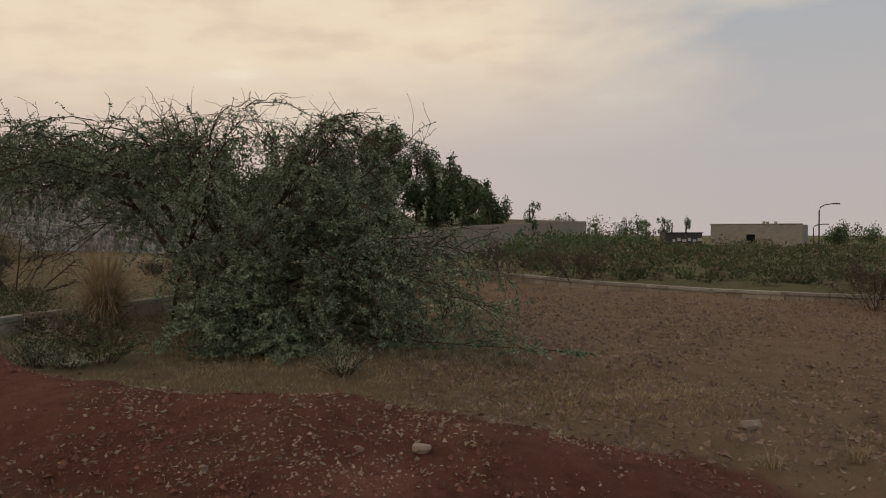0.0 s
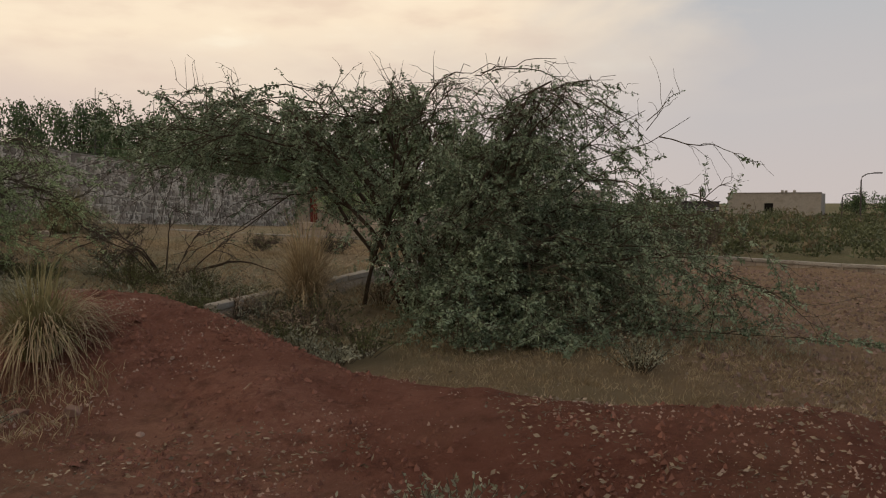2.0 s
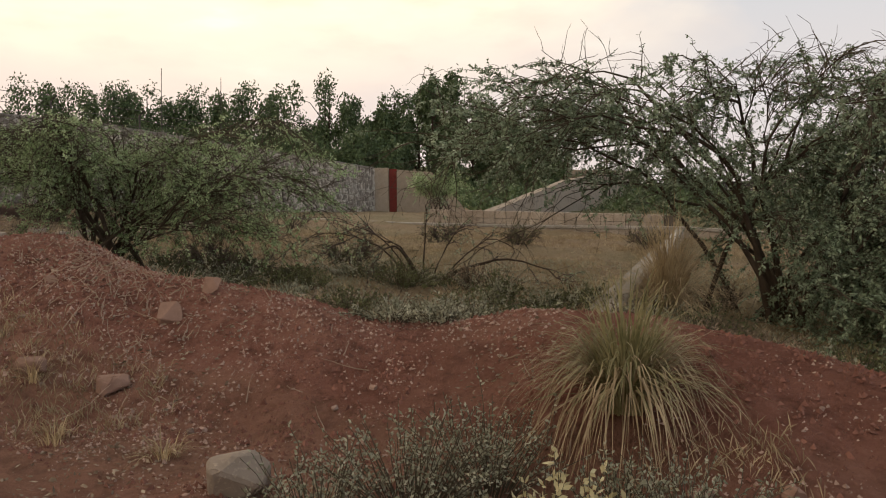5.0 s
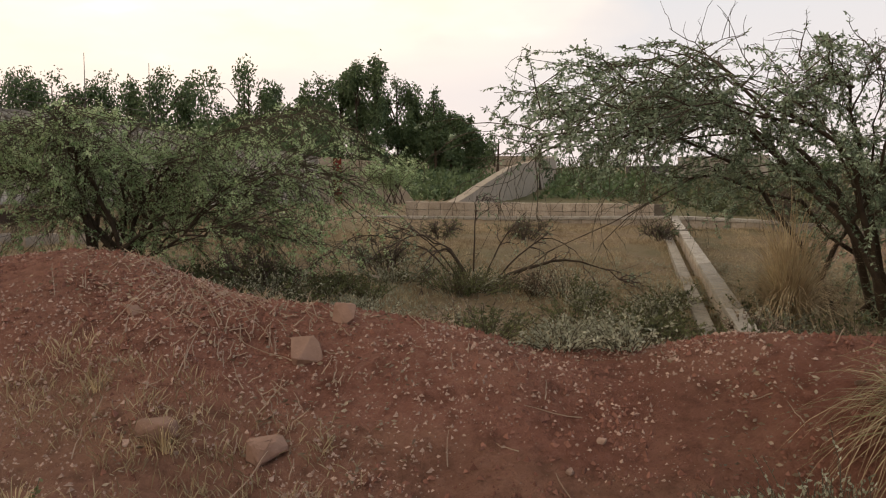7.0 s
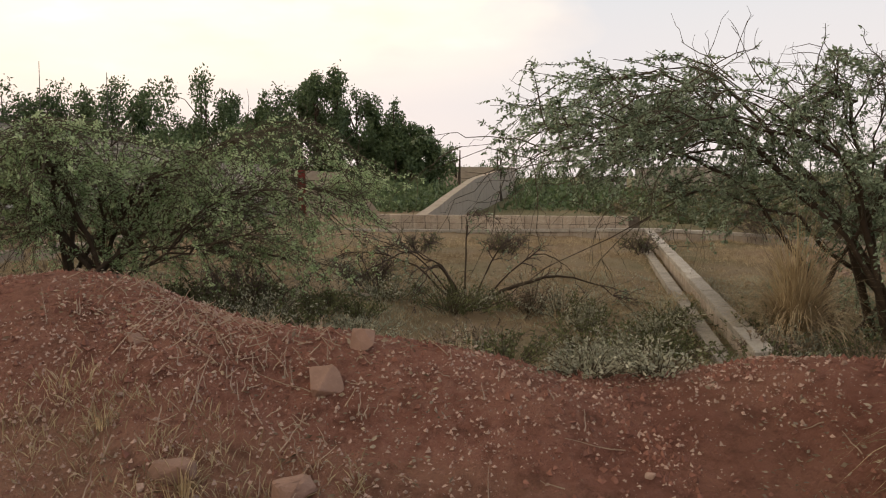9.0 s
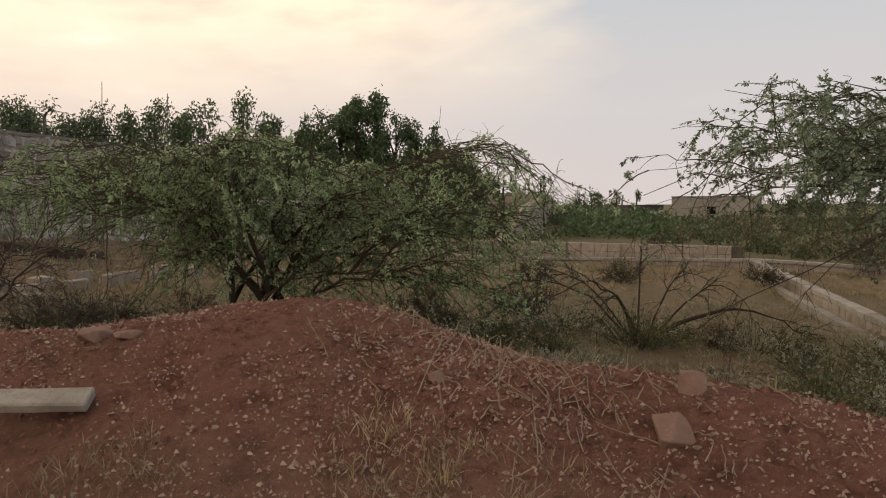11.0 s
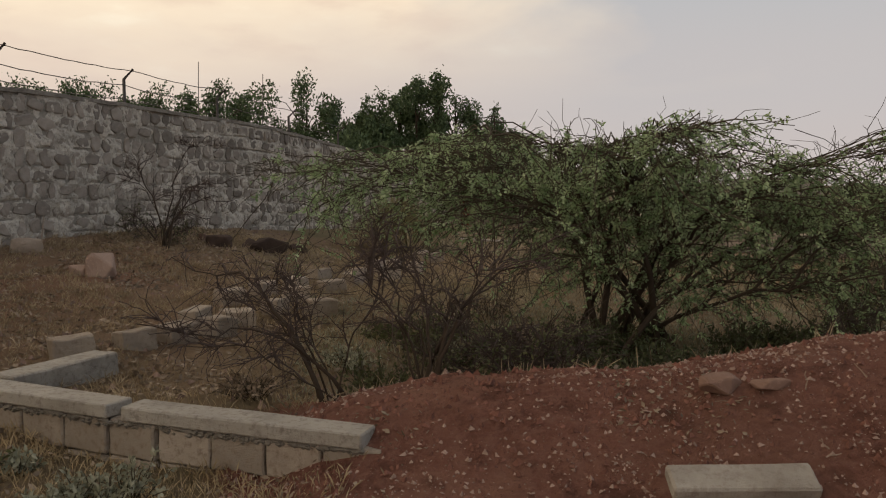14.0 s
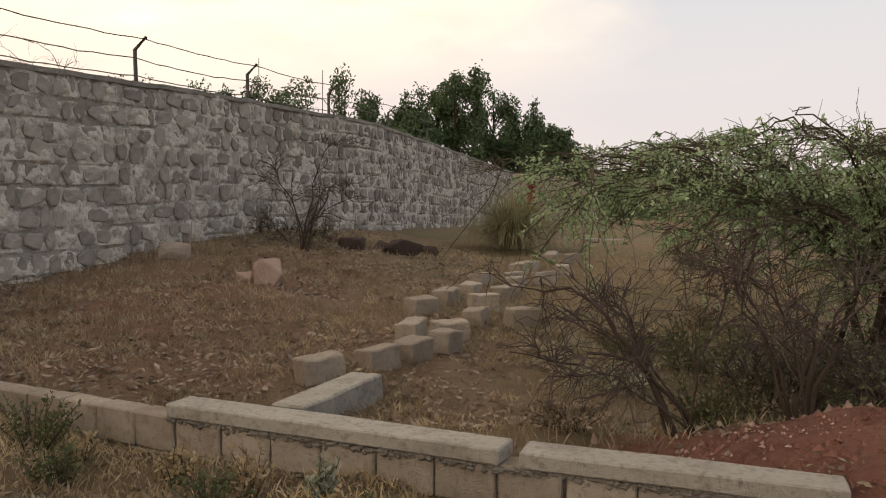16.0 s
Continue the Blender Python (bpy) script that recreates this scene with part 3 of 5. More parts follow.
rubble = sweep_wall("wall_rubble", rp, rub_foot, TOPZ(rp[:, 1]) - 0.05, 0.40, M_MORTAR, "grey rubble stone boundary wall with thick mortar joints", "wall")

# ---- low concrete block walls ----
FRONT = [(-18.6, 13.85), (-17.68, 13.14), (-16.42, 12.25), (-14.77, 11.27), (-13.5, 10.72)]
BACK = [(-13.2, 28.4), (-0.7, 23.15), (6.2, 20.25), (14.0, 17.0)]
SIDE = [(-5.25, 10.35), (-0.95, 22.95)]
SIDE_R = [(9.75, 18.7), (8.7, 15.4)]


def low_wall(name, line, top, label, courses=1, coping=True, drop=0.2, thick=0.15):
    """Blocks laid end to end on a mortar core, with coping slabs on top where asked."""
    p, d, s = along(line, 0.305)
    core_p = np.vstack([p, np.asarray(line)[-1:]])
    tops = np.array([top(q) for q in core_p])
    lift = 0.075 if coping else 0.0
    core = sweep_wall(name, core_p, tops - lift - 0.2 * courses - 0.25, tops - lift - 0.012, thick - 0.05, M_JOINT, label)
    data = [block_mesh("block", 0.294, thick, 0.194, M_BLOCK, k, 0.009, 0.009) for k in range(5)]
    for i in range(len(p) - 1):
        for c in range(courses):
            m = (p[i] + p[i + 1]) / 2
            ob = new("block", data[rng.integers(5)])
            ob.parent = core
            tilt = math.degrees(math.atan2(tops[i + 1] - tops[i], 0.305))
            ob.matrix_basis = pose(m[0], m[1], (tops[i] + tops[i + 1]) / 2 - lift - 0.1 - 0.2 * c, rng.normal() * 0.5, -tilt, math.degrees(math.atan2(d[i][1], d[i][0])) + rng.normal() * 0.5)
    return core, p, d, tops

def add_coping(wall, line, a, b, top, length=0.9, width=0.2, gap=0.012, mat=None, chip=0.004):
    """Cast coping slabs along part of a wall, from distance a to b."""
    line = np.asarray(line, float)
    seg = np.linalg.norm(np.diff(line, axis=0), axis=1)
    cum = np.concatenate([[0], np.cumsum(seg)])
    at = lambda s: np.array([np.interp(s, cum, line[:, 0]), np.interp(s, cum, line[:, 1])])
    s = a
    k = 0
    while s < b - 0.1:
        e = min(s + length, b)
        p, q = at(s + gap / 2), at(e - gap / 2)
        zp, zq = top(p), top(q)
        d = q - p
        ob = new("coping_slab", block_mesh("coping_slab", float(np.hypot(*d)), width, 0.075, mat or M_COPING, 20 + k, chip, 0.008, 3))
        ob.parent = wall
        ob.matrix_basis = pose((p[0] + q[0]) / 2, (p[1] + q[1]) / 2, (zp + zq) / 2 - 0.037, 0, -math.degrees(math.atan2(zq - zp, np.hypot(*d))), math.degrees(math.atan2(d[1], d[0])))
        s = e
        k += 1


front_top = lambda q: float(np.interp(q[0], [-18.6, -17.7, -16.42, -14.77, -13.5], [0.99, 1.0, 1.0, 0.975, 0.93]))
front_wall, _, _, _ = low_wall("wall_front", FRONT[:-1] + [(-13.38, 10.66)], front_top, "low plot wall of pale concrete blocks", 2, True)
fl = np.concatenate([[0], np.cumsum(np.linalg.norm(np.diff(np.asarray(FRONT), axis=0), axis=1))])
add_coping(front_wall, FRONT, fl[2], fl[3] - 0.02, front_top, 2.6)
add_coping(front_wall, FRONT, fl[3] + 0.05, fl[4] + 0.02, front_top, 2.6)
back_top = lambda q: float(np.interp(q[0], [-13.2, -8, -4.6, -0.87, 1.2, 3.0, 6.05, 8.6, 14.0], [0.95, 0.76, 0.71, 0.72, 0.60, 0.43, 0.28, 0.22, 0.12]))
back_wall, _, _, _ = low_wall("wall_back", BACK, back_top, "low concrete block wall across the plots", 1, True)
bl = np.concatenate([[0], np.cumsum(np.linalg.norm(np.diff(np.asarray(BACK), axis=0), axis=1))])
add_coping(back_wall, BACK, 0, bl[-1], back_top, 1.5)
BACK2 = [(-6.8, 25.95), (-0.95, 23.48)]
low_wall("wall_back_upper", BACK2, lambda q: 0.98 - 0.02 * (q[0] + 0.95), "second row of concrete blocks behind the low wall", 2, False)
side_top = lambda q: float(np.interp(q[1], [10.3, 23.2], [0.53, 0.71]))
side_wall, _, _, _ = low_wall("wall_side", SIDE, side_top, "low dividing wall of concrete blocks with coping", 1, True)
add_coping(side_wall, SIDE, 0, 13.4, side_top, 1.15, 0.17, 0.03, M_COPING, 0.012)
ledge = sweep_wall("wall_side_footing", [(-5.50, 10.45), (-1.25, 22.8)], -0.1, [0.40, 0.52], 0.14, M_MORTAR, "concrete footing strip beside the dividing wall")
sr_top = lambda q: 0.30
sr_wall, _, _, _ = low_wall("wall_side_right", SIDE_R, sr_top, "short dividing wall of concrete blocks", 1, True)
add_coping(sr_wall, SIDE_R, 0, 3.5, sr_top, 1.2)

# blocks and a broken slab showing through the red earth on the line of the front wall
for i, (x, y, z, t) in enumerate([(-12.82, 10.16, 0.635, -24), (-12.51, 10.03, 0.64, -20)]):
    ob = new("half_buried_block", block_mesh("half_buried_block", 0.29, 0.16, 0.19, M_PALE, 40 + i, 0.014))
    ob.matrix_basis = pose(x, y, z, 3, 2, t)
    tagged(ob, "pale concrete block half buried in red earth", "block")
ob = new("broken_slab", block_mesh("broken_slab", 0.60, 0.16, 0.06, M_PALE, 51, 0.006, 0.01, 3))
ob.matrix_basis = pose(-12.0, 9.90, 0.885, 24, 0, -6)
tagged(ob, "pale broken coping slab lying on red earth", "slab")
ob = new("concrete_slab", block_mesh("concrete_slab", 1.5, 0.42, 0.09, M_PALE, 52, 0.005, 0.01, 3))
ob.matrix_basis = pose(-7.02, 5.36, float(ground_z(-7.02, 5.36)) + 0.035, 0, -2, -32)
tagged(ob, "flat pale concrete slab on the ground by the weeds", "slab")

# loose row of blocks dividing the plots
ROW = [(-15.72, 13.68, 28), (-15.30, 13.95, 40), (-15.02, 14.28, 55), (-14.72, 14.70, 62), (-14.62, 15.28, 20), (-14.98, 15.02, 66),
       (-14.30, 15.92, 70), (-14.80, 16.25, 35), (-14.50, 16.80, 60), (-14.12, 16.65, 10), (-13.82, 16.05, 25), (-14.15, 17.45, 66), (-13.72, 17.55, 30),
       (-13.88, 18.45, 50), (-13.45, 18.45, 65), (-13.35, 19.10, 30), (-13.05, 20.35, 60), (-12.90, 19.35, 15), (-12.75, 20.95, 62), (-12.45, 20.1, 75),
       (-12.20, 22.0, 64), (-12.0, 21.55, 20)]
row_data = [block_mesh("loose_block", 0.31, 0.2, 0.19, M_BLOCK, 60 + k, 0.018) for k in range(4)]
for i, (x, y, t) in enumerate(ROW):
    ob = new("loose_block", row_data[i % 4])
    ob.matrix_basis = pose(x, y, float(ground_z(x, y)) + 0.07, rng.normal() * 3, rng.normal() * 3, t)
    tagged(ob, "weathered grey concrete block lying loose on dry ground", "block", "loose row of blocks")
ob = new("long_kerb_block", block_mesh("long_kerb_block", 0.95, 0.24, 0.2, M_COPING, 70, 0.008, 0.012, 3))
ob.matrix_basis = pose(-15.62, 12.98, float(ground_z(-15.6, 13.0)) + 0.07, 0, 0, 60)
tagged(ob, "long cracked grey kerb block lying on dry ground", "block")

# ---- gate at the far end of the stone wall, with its stepped end ----
def box(name, x, y, z, lx, ly, lz, mat, parent=None, turn=0.0, bev=0.01, label=""):
    bm = bmesh.new()
    bmesh.ops.create_cube(bm, size=1, matrix=Matrix.Diagonal((lx, ly, lz, 1)))
    if bev:
        bmesh.ops.bevel(bm, geom=list(bm.edges), offset=bev, segments=2, affect="EDGES")
    ob = part(name, bm, mat, parent, label)
    ob.matrix_basis = pose(x, y, z, 0, 0, turn)
    return ob


gate = thing("gate", -8.8, 42.2, 0.3, "red-painted steel gate leaf standing between rendered piers", "gate")
box("pier", -0.35, 0, 1.05, 0.95, 0.45, 2.3, M_RENDER, gate)
leaf = box("leaf", 0.32, 0.1, 1.05, 0.34, 0.06, 2.2, M_RUST, gate)
for zz in (-0.75, 0.0, 0.75):
    box("rail", 0, -0.05, zz, 0.34, 0.03, 0.06, M_RUST, leaf)
# recess shade given by a darker flat panel on the pier's face
box("recess", -0.62, -0.23, 1.0, 0.24, 0.03, 1.9, M_MORTAR, gate)
bm = bmesh.new()
prof = [(-8.3, -0.3), (-4.6, -0.3), (-5.5, 0.95), (-6.75, 2.3), (-8.3, 2.42)]
lo = [bm.verts.new((x, 42.1, z)) for x, z in prof]
hi = [bm.verts.new((x, 42.45, z)) for x, z in prof]
bm.faces.new(lo)
bm.faces.new(hi[::-1])
for i in range(len(prof)):
    j = (i + 1) % len(prof)
    bm.faces.new((lo[j], lo[i], hi[i], hi[j]))
bmesh.ops.recalc_face_normals(bm, faces=bm.faces)
tagged(part("wall_gate_end", bm, M_RENDER, None), "pale rendered wall end sloping down to the ground", "wall", kind="structure")

# wing wall whose top dips towards the plots, and the long wall beyond
wu = np.linspace(0, 1, 22)
wl_pts = np.column_stack([-5.2 + 22.2 * wu, 30 + 76 * wu])
sweep_wall("wall_wing", wl_pts, -0.6, np.interp(wu, [0, 0.03, 0.1, 0.25, 0.55, 1], [0.85, 0.95, 1.3, 1.95, 2.5, 3.15]), 0.35, M_RENDER, "pale boundary wall with a dipping top")
sweep_wall("wall_far", [(17.2, 106.2), (2.0, 108.0), (-30.0, 112.0)], -0.6, [3.15, 3.6, 4.2], 0.4, M_RENDER, "long brown boundary wall far across the field")

# ---- far buildings ----
house = thing("house", 36.8, 104.0, 0.0, "small flat-roofed pale house standing far across the field", "house")
W, D, H, T = 10.2, 7.0, 2.98, 0.25
dx = -0.55
for cx, wdt in (((-W / 2 + dx - 0.5) / 2, dx - 0.5 + W / 2), ((W / 2 + dx + 0.5) / 2, W / 2 - dx - 0.5)):
    box("wall", cx, 0, H / 2 - 0.3, wdt, T, H + 0.6, M_GREYWALL, house, bev=0)
box("wall", dx, 0, (H + 1.85) / 2, 1.0, T, H - 1.85, M_GREYWALL, house, bev=0)
for sx in (-1, 1):
    box("wall", sx * (W / 2 - T / 2), D / 2 + T / 2, H / 2 - 0.3, T, D, H + 0.6, M_GREYWALL, house, bev=0)
box("wall", 0, D + T, H / 2 - 0.3, W, T, H + 0.6, M_GREYWALL, house, bev=0)
roof = box("roof", 0, D / 2 + T / 2, H - 0.06, W - 2 * T - 0.02, D - 0.02, 0.15, M_MORTAR, house, bev=0)
box("parapet", 0, -0.02, H + 0.05, W + 0.1, T + 0.1, 0.12, M_MORTAR, house, bev=0.01)
# near-black panel stands in for the unlit inside of the doorway
box("door", dx, 0.14, 0.85, 0.96, 0.06, 1.95, M_DARK, house)
for px, pz in ((0.9, 0.14), (1.3, 0.1), (2.2, 0.12)):
    box("roof_block", px, 0.2 - D / 2 - T / 2, 0.16 + pz, 0.3, 0.25, 0.28, M_GREYWALL, roof)
house.matrix_basis = pose(36.6, 103.6, -0.25, 0, 0, -30 + 3)
shed = thing("shed", 29.0, 108.0, 0.0, "low dark shed with white lettering on its wall", "shed")
shed_wall = box("wall", 0, 0, 0.75, 4.4, 3.0, 2.0, M_PAINTWALL, shed, bev=0.02)
box("roof", 0, 0, 1.79, 4.6, 3.2, 0.1, M_STEEL, shed)
for k in range(6):
    box("lettering", -1.2 + 0.62 * k, -1.505, 0.1 + 0.12 * (k % 2), 0.34 + 0.1 * (k % 3), 0.012, 0.28 + 0.1 * (k % 2), M_WHITE, shed_wall, bev=0)


def street_lamp(x, y, h, label):
    z = float(ground_z(x, y))
    top = thing("street_lamp", x, y, z, label, "street lamp", "street lamps")
    p = Heap()
    tube(p, [(0, 0, -0.1), (0, 0, h * 0.5), (0, 0, h * 0.86)], 0.055, 0.045, 8)
    p.make("pole", M_STEEL, top, flat=False)
    q = Heap()
    tube(q, [(0, 0, h * 0.86), (0.06, 0, h * 0.93), (0.35, 0, h * 0.98), (0.85, 0, h)], 0.045, 0.03, 8)
    arm = q.make("arm", M_STEEL, top, flat=False)
    box("lamp_head", 1.05, 0, h, 0.5, 0.16, 0.08, M_STEEL, arm)


street_lamp(23.8, 56.0, 3.45, "curved grey street lamp on a tall pole")
street_lamp(31.4, 75.0, 2.4, "shorter grey street lamp far off by the house")

# ---- fence posts with wire on the stone wall ----
posts = []
for (x, y, h) in [(-19.55, 16.6, 0.52), (-18.23, 19.3, 0.52), (-17.1, 21.75, 0.52), (-15.9, 24.0, 0.50), (-14.7, 26.8, 0.48), (-13.6, 30.0, 0.48), (-20.9, 13.9, 0.52)]:
    tz = float(TOPZ(y))
    top = thing("fence_post", x, y, tz, "rusty angle-iron fence post set in the wall top", "post", "fence posts")
    p = Heap()
    tube(p, [(0, 0, -0.15), (0, 0, h * 0.82), (0.16, -0.05, h * 1.12)], 0.028, 0.024, 4)
    p.make("iron", M_STEEL, top)
    posts.append((x, y, tz, h))
posts.sort(key=lambda q: q[1])
for zf, off in ((1.08, 0.15), (0.62, 0.0), (0.2, 0.0)):
    strand = []
    for a, b in zip(posts[:-1], posts[1:]):
        s = np.linspace(0, 1, 13)[:-1, None]
        p = np.array([a[0] + off, a[1], a[2] + a[3] * zf]) * (1 - s) + np.array([b[0] + off, b[1], b[2] + b[3] * zf]) * s
        p[:, 2] -= 0.035 * 4 * s[:, 0] * (1 - s[:, 0]) - rng.normal(size=12) * 0.006
        strand.append(p)
    w = Heap()
    tube(w, np.concatenate(strand), 0.007, 0.007, 4)
    tagged(w.make("barbed_wire", M_STEEL), "sagging strand of rusty fence wire on posts", "wire", "fence wires")
for x, y, h in ((-19.3, 44.0, 6.3), (-16.8, 45.0, 6.1)):
    top = thing("mast", x, y, float(ground_z(x, y)), "thin guyed mast behind the stone wall", "mast")
    p = Heap()
    tube(p, [(0, 0, -0.1), (0.03, 0, h * 0.5), (0.1, 0, h)], 0.03, 0.015, 5)
    p.make("pole", M_STEEL, top)

# ---- shrubs ----
def gz(x, y):
    return float(ground_z(x, y))


def pick(n, lo, hi):
    return [rng.uniform(lo, hi) for _ in range(n)]


def big_ceil(x, y):
    return float(np.interp(x, [-7.7, -7.1, -6.4, -5, -1.2, -0.2, 0.6, 1.2, 1.9], [2.3, 2.78, 2.9, 2.92, 2.95, 2.65, 1.8, 1.25, 0.4]))


# crown: a flat umbrella over the field, a bare top, and a skirt that droops to the ground
big_t = [(-4.6, 11.0, 3.0), (-1.15, 11.7, 3.2), (-2.6, 10.1, 3.0), (-0.4, 11.3, 2.7), (0.7, 12.4, 1.4), (-6.6, 12.8, 3.0), (-6.4, 13.6, 2.8), (-6.1, 13.8, 2.45), (-5.7, 12.5, 3.1), (-5.0, 11.2, 3.1), (-6.3, 12.2, 2.7)]
big_t += pick(15, (-6.6, 10.9, 2.3), (-3.6, 14.2, 3.0))
big_t += pick(12, (-3.8, 10.2, 2.3), (-0.5, 14.0, 3.1))
big_t += pick(8, (-0.6, 10.2, 0.6), (1.0, 12.2, 1.5))
big_t += pick(20, (-2.9, 9.3, 0.05), (1.0, 9.9, 0.5))
big_t += pick(14, (-3.0, 9.6, 0.6), (0.6, 10.8, 1.5))
big_t += pick(12, (-2.8, 10.4, 1.2), (-0.1, 13.0, 2.4)) + pick(8, (-2.6, 11.5, 0.7), (0.2, 13.2, 1.7)) + pick(9, (-3.4, 10.4, 0.2), (-1.2, 12.4, 1.5)) + pick(11, (-3.0, 12.2, 0.4), (-0.8, 14.2, 2.2))
big_t = [(-0.6, 10.0, 1.2), (-2.2, 9.7, 0.9)] + big_t


def big_keep(p):
    """Leaves thin out on the bare top and under the overhanging crown."""
    under = float(np.interp(p[0], [-7.2, -5.2, -4.0, -3.5], [2.25, 1.65, 1.0, 0.1]))
    k = float(smooth(p[2], under - 0.3, under + 0.15))
    if p[0] > -4.4 and p[2] > 2.1:
        k *= max(0.22, 1 - 0.85 * (p[2] - 2.1))
    if p[0] > -0.4 and p[2] > 1.1:
        k *= 0.45
    return k * 0.74


big_sprigs = []
for _ in range(70):
    x, y = rng.uniform(-6.0, -0.3), rng.uniform(10.0, 13.0)
    z = big_ceil(x, y) - 0.1
    big_sprigs.append(((x, y, z - 0.15), (x + rng.uniform(-0.5, 0.5), y + rng.uniform(-0.35, 0.35), z + rng.uniform(0.05, 0.26))))
shrub("thorn_bush", (-3.0, 12.2, gz(-3.0, 12.2)), big_t, "large sprawling grey-green thorn bush with drooping branches", "bush", M_LEAF_GREY,
      stem_r=0.042, side_n=10, twig_n=6, twig_len=0.40, side_len=0.95, leaf_gap=0.021, spread=0.3, lift=0.15, hang=0.5, leaf=0.044, crook=0.5, ceil=big_ceil, rise=0.0,
      along_w=1.0, early=0.32, leaf_keep=big_keep, curl=0.15, mains=13, start=0.2, sprigs=big_sprigs)


def mid_ceil(x, y):
    return float(np.interp(x, [-14, -13, -12.2, -11.6, -11, -10.3, -9.8, -9.3, -8.8, -8.4, -7.9], [2.2, 2.3, 2.45, 2.28, 2.48, 2.30, 2.20, 2.34, 2.46, 2.25, 1.8]))


mid_t = [(-12.6, 13.6, 2.2), (-11.8, 13.0, 2.3), (-11.0, 12.9, 2.4), (-10.2, 13.2, 2.3), (-9.3, 13.4, 2.3), (-8.9, 14.4, 2.0), (-12.9, 15.0, 2.2), (-11.5, 15.6, 2.3), (-10.0, 15.3, 2.3), (-9.2, 13.0, 1.3)]
mid_t += pick(15, (-12.9, 13.1, 1.8), (-8.9, 16.0, 2.5)) + pick(10, (-12.0, 12.9, 1.4), (-8.7, 15.6, 1.9)) + [(-8.8, 13.7, 2.75), (-8.5, 13.75, 2.65), (-8.4, 13.6, 1.9), (-8.2, 14.2, 1.7), (-8.9, 12.9, 1.9), (-9.2, 13.0, 2.2)]
mid_t += pick(8, (-13.8, 13.7, 2.1), (-12.8, 15.6, 2.4)) + pick(6, (-9.4, 12.8, 0.9), (-7.9, 14.4, 1.9))
mid_t += [(-10.9, 12.4, 2.7), (-11.0, 13.0, 2.7), (-11.4, 13.5, 2.7), (-12.5, 13.2, 2.6), (-12.0, 12.9, 2.6), (-11.3, 12.7, 2.6), (-12.6, 15.0, 2.4)]


def mid_keep(p):
    """Leaves fill the crown and leave the fan of stems and the topmost twigs bare."""
    r = math.hypot(p[0] + 11.0, p[1] - 14.1)
    under = (0.85 if p[0] < -11 else 0.6) - 0.2 * max(0.0, 1.0 - r)
    if p[0] < -12.0:
        under = 1.45
    k = float(smooth(p[2], under - 0.1, under + 0.35)) * float(smooth(p[0], -14.5, -13.7))
    return k * (0.54 if p[2] < 2.25 else 0.34) * (1.0 if p[0] < -9.8 else 0.72)


mid_sprigs = []
for _ in range(46):
    x, y = rng.uniform(-12.6, -8.3), rng.uniform(12.6, 14.6)
    z = mid_ceil(x, y)
    mid_sprigs.append(((x, y, z - 0.2), (x + rng.uniform(-0.45, 0.45), y + rng.uniform(-0.3, 0.3), z + rng.uniform(0.05, 0.24))))
shrub("thorn_bush", (-11.0, 14.1, gz(-11.0, 14.1)), mid_t, "spreading green thorn bush with dark stems on the dry field", "bush", M_LEAF_GREEN,
      stem_r=0.036, side_n=12, twig_n=6, twig_len=0.4, side_len=0.95, leaf_gap=0.023, spread=0.2, lift=0.1, hang=0.4, leaf=0.038, crook=0.5, ceil=mid_ceil, rise=0.0,
      along_w=1.0, early=0.45, leaf_keep=mid_keep, curl=0.15, start=0.12, mains=14, sprigs=mid_sprigs)
bz = gz(-6.85, 14.3)
bare_t = [(-8.5, 14.1, bz + 0.35), (-8.1, 14.5, bz + 0.6), (-7.9, 13.9, bz + 0.75), (-6.85, 14.4, bz + 1.15), (-6.2, 14.3, bz + 1.0), (-4.9, 13.9, bz + 0.2), (-5.3, 14.2, bz + 0.35), (-7.6, 13.6, bz + 0.2)]
shrub("bare_shrub", (-6.85, 14.3, bz), bare_t, "half-bare thorny shrub with arching dark branches", "shrub", M_LEAF_GREY,
      stem_r=0.032, side_n=6, twig_n=5, twig_len=0.3, side_len=0.55, leaf_gap=0.04, spread=0.07, lift=0.8, leaf_keep=lambda p: 0.3, leaf=0.035, crook=0.4,
      ceil=lambda x, y: bz + 1.05, twig_mat=M_DRYTWIG)
for (x, y, n, hh, lo_x, hi_x, lb) in [(-13.66, 12.0, 7, 0.85, -1.1, 0.5, "leafless dark thorn shrub with tangled low twigs"), (-13.12, 11.95, 7, 1.1, -0.6, 0.9, "leafless brown thorn shrub beside the red earth heap"),
                                      (-16.15, 20.0, 6, 1.45, -0.7, 1.2, "bare twiggy shrub near the stone wall"), (-12.2, 12.6, 4, 0.5, -0.6, 0.6, "leafless low thorn shrub behind the heap")]:
    z = gz(x, y)
    tg = [(x + rng.uniform(lo_x, hi_x), y + rng.uniform(-0.5, 0.5), z + hh * rng.uniform(0.5, 1.0)) for _ in range(n)]
    shrub("dead_shrub", (x, y, z), tg, lb, "shrub", None, stem_r=0.019, side_n=8, twig_n=7, twig_len=0.24, side_len=0.5, spread=0.05, lift=0.05, hang=0.1, along_w=0.7, early=0.3,
          twig_mat=M_DRYTWIG, bark=M_BARK, crook=0.6, ceil=lambda a, b, t=z + hh: t)
far_scrub = [(-20.2 + rng.uniform(-0.9, 0.9), 21.5 + rng.uniform(-0.6, 0.6), 3.2 + rng.uniform(0.3, 1.0)) for _ in range(8)]
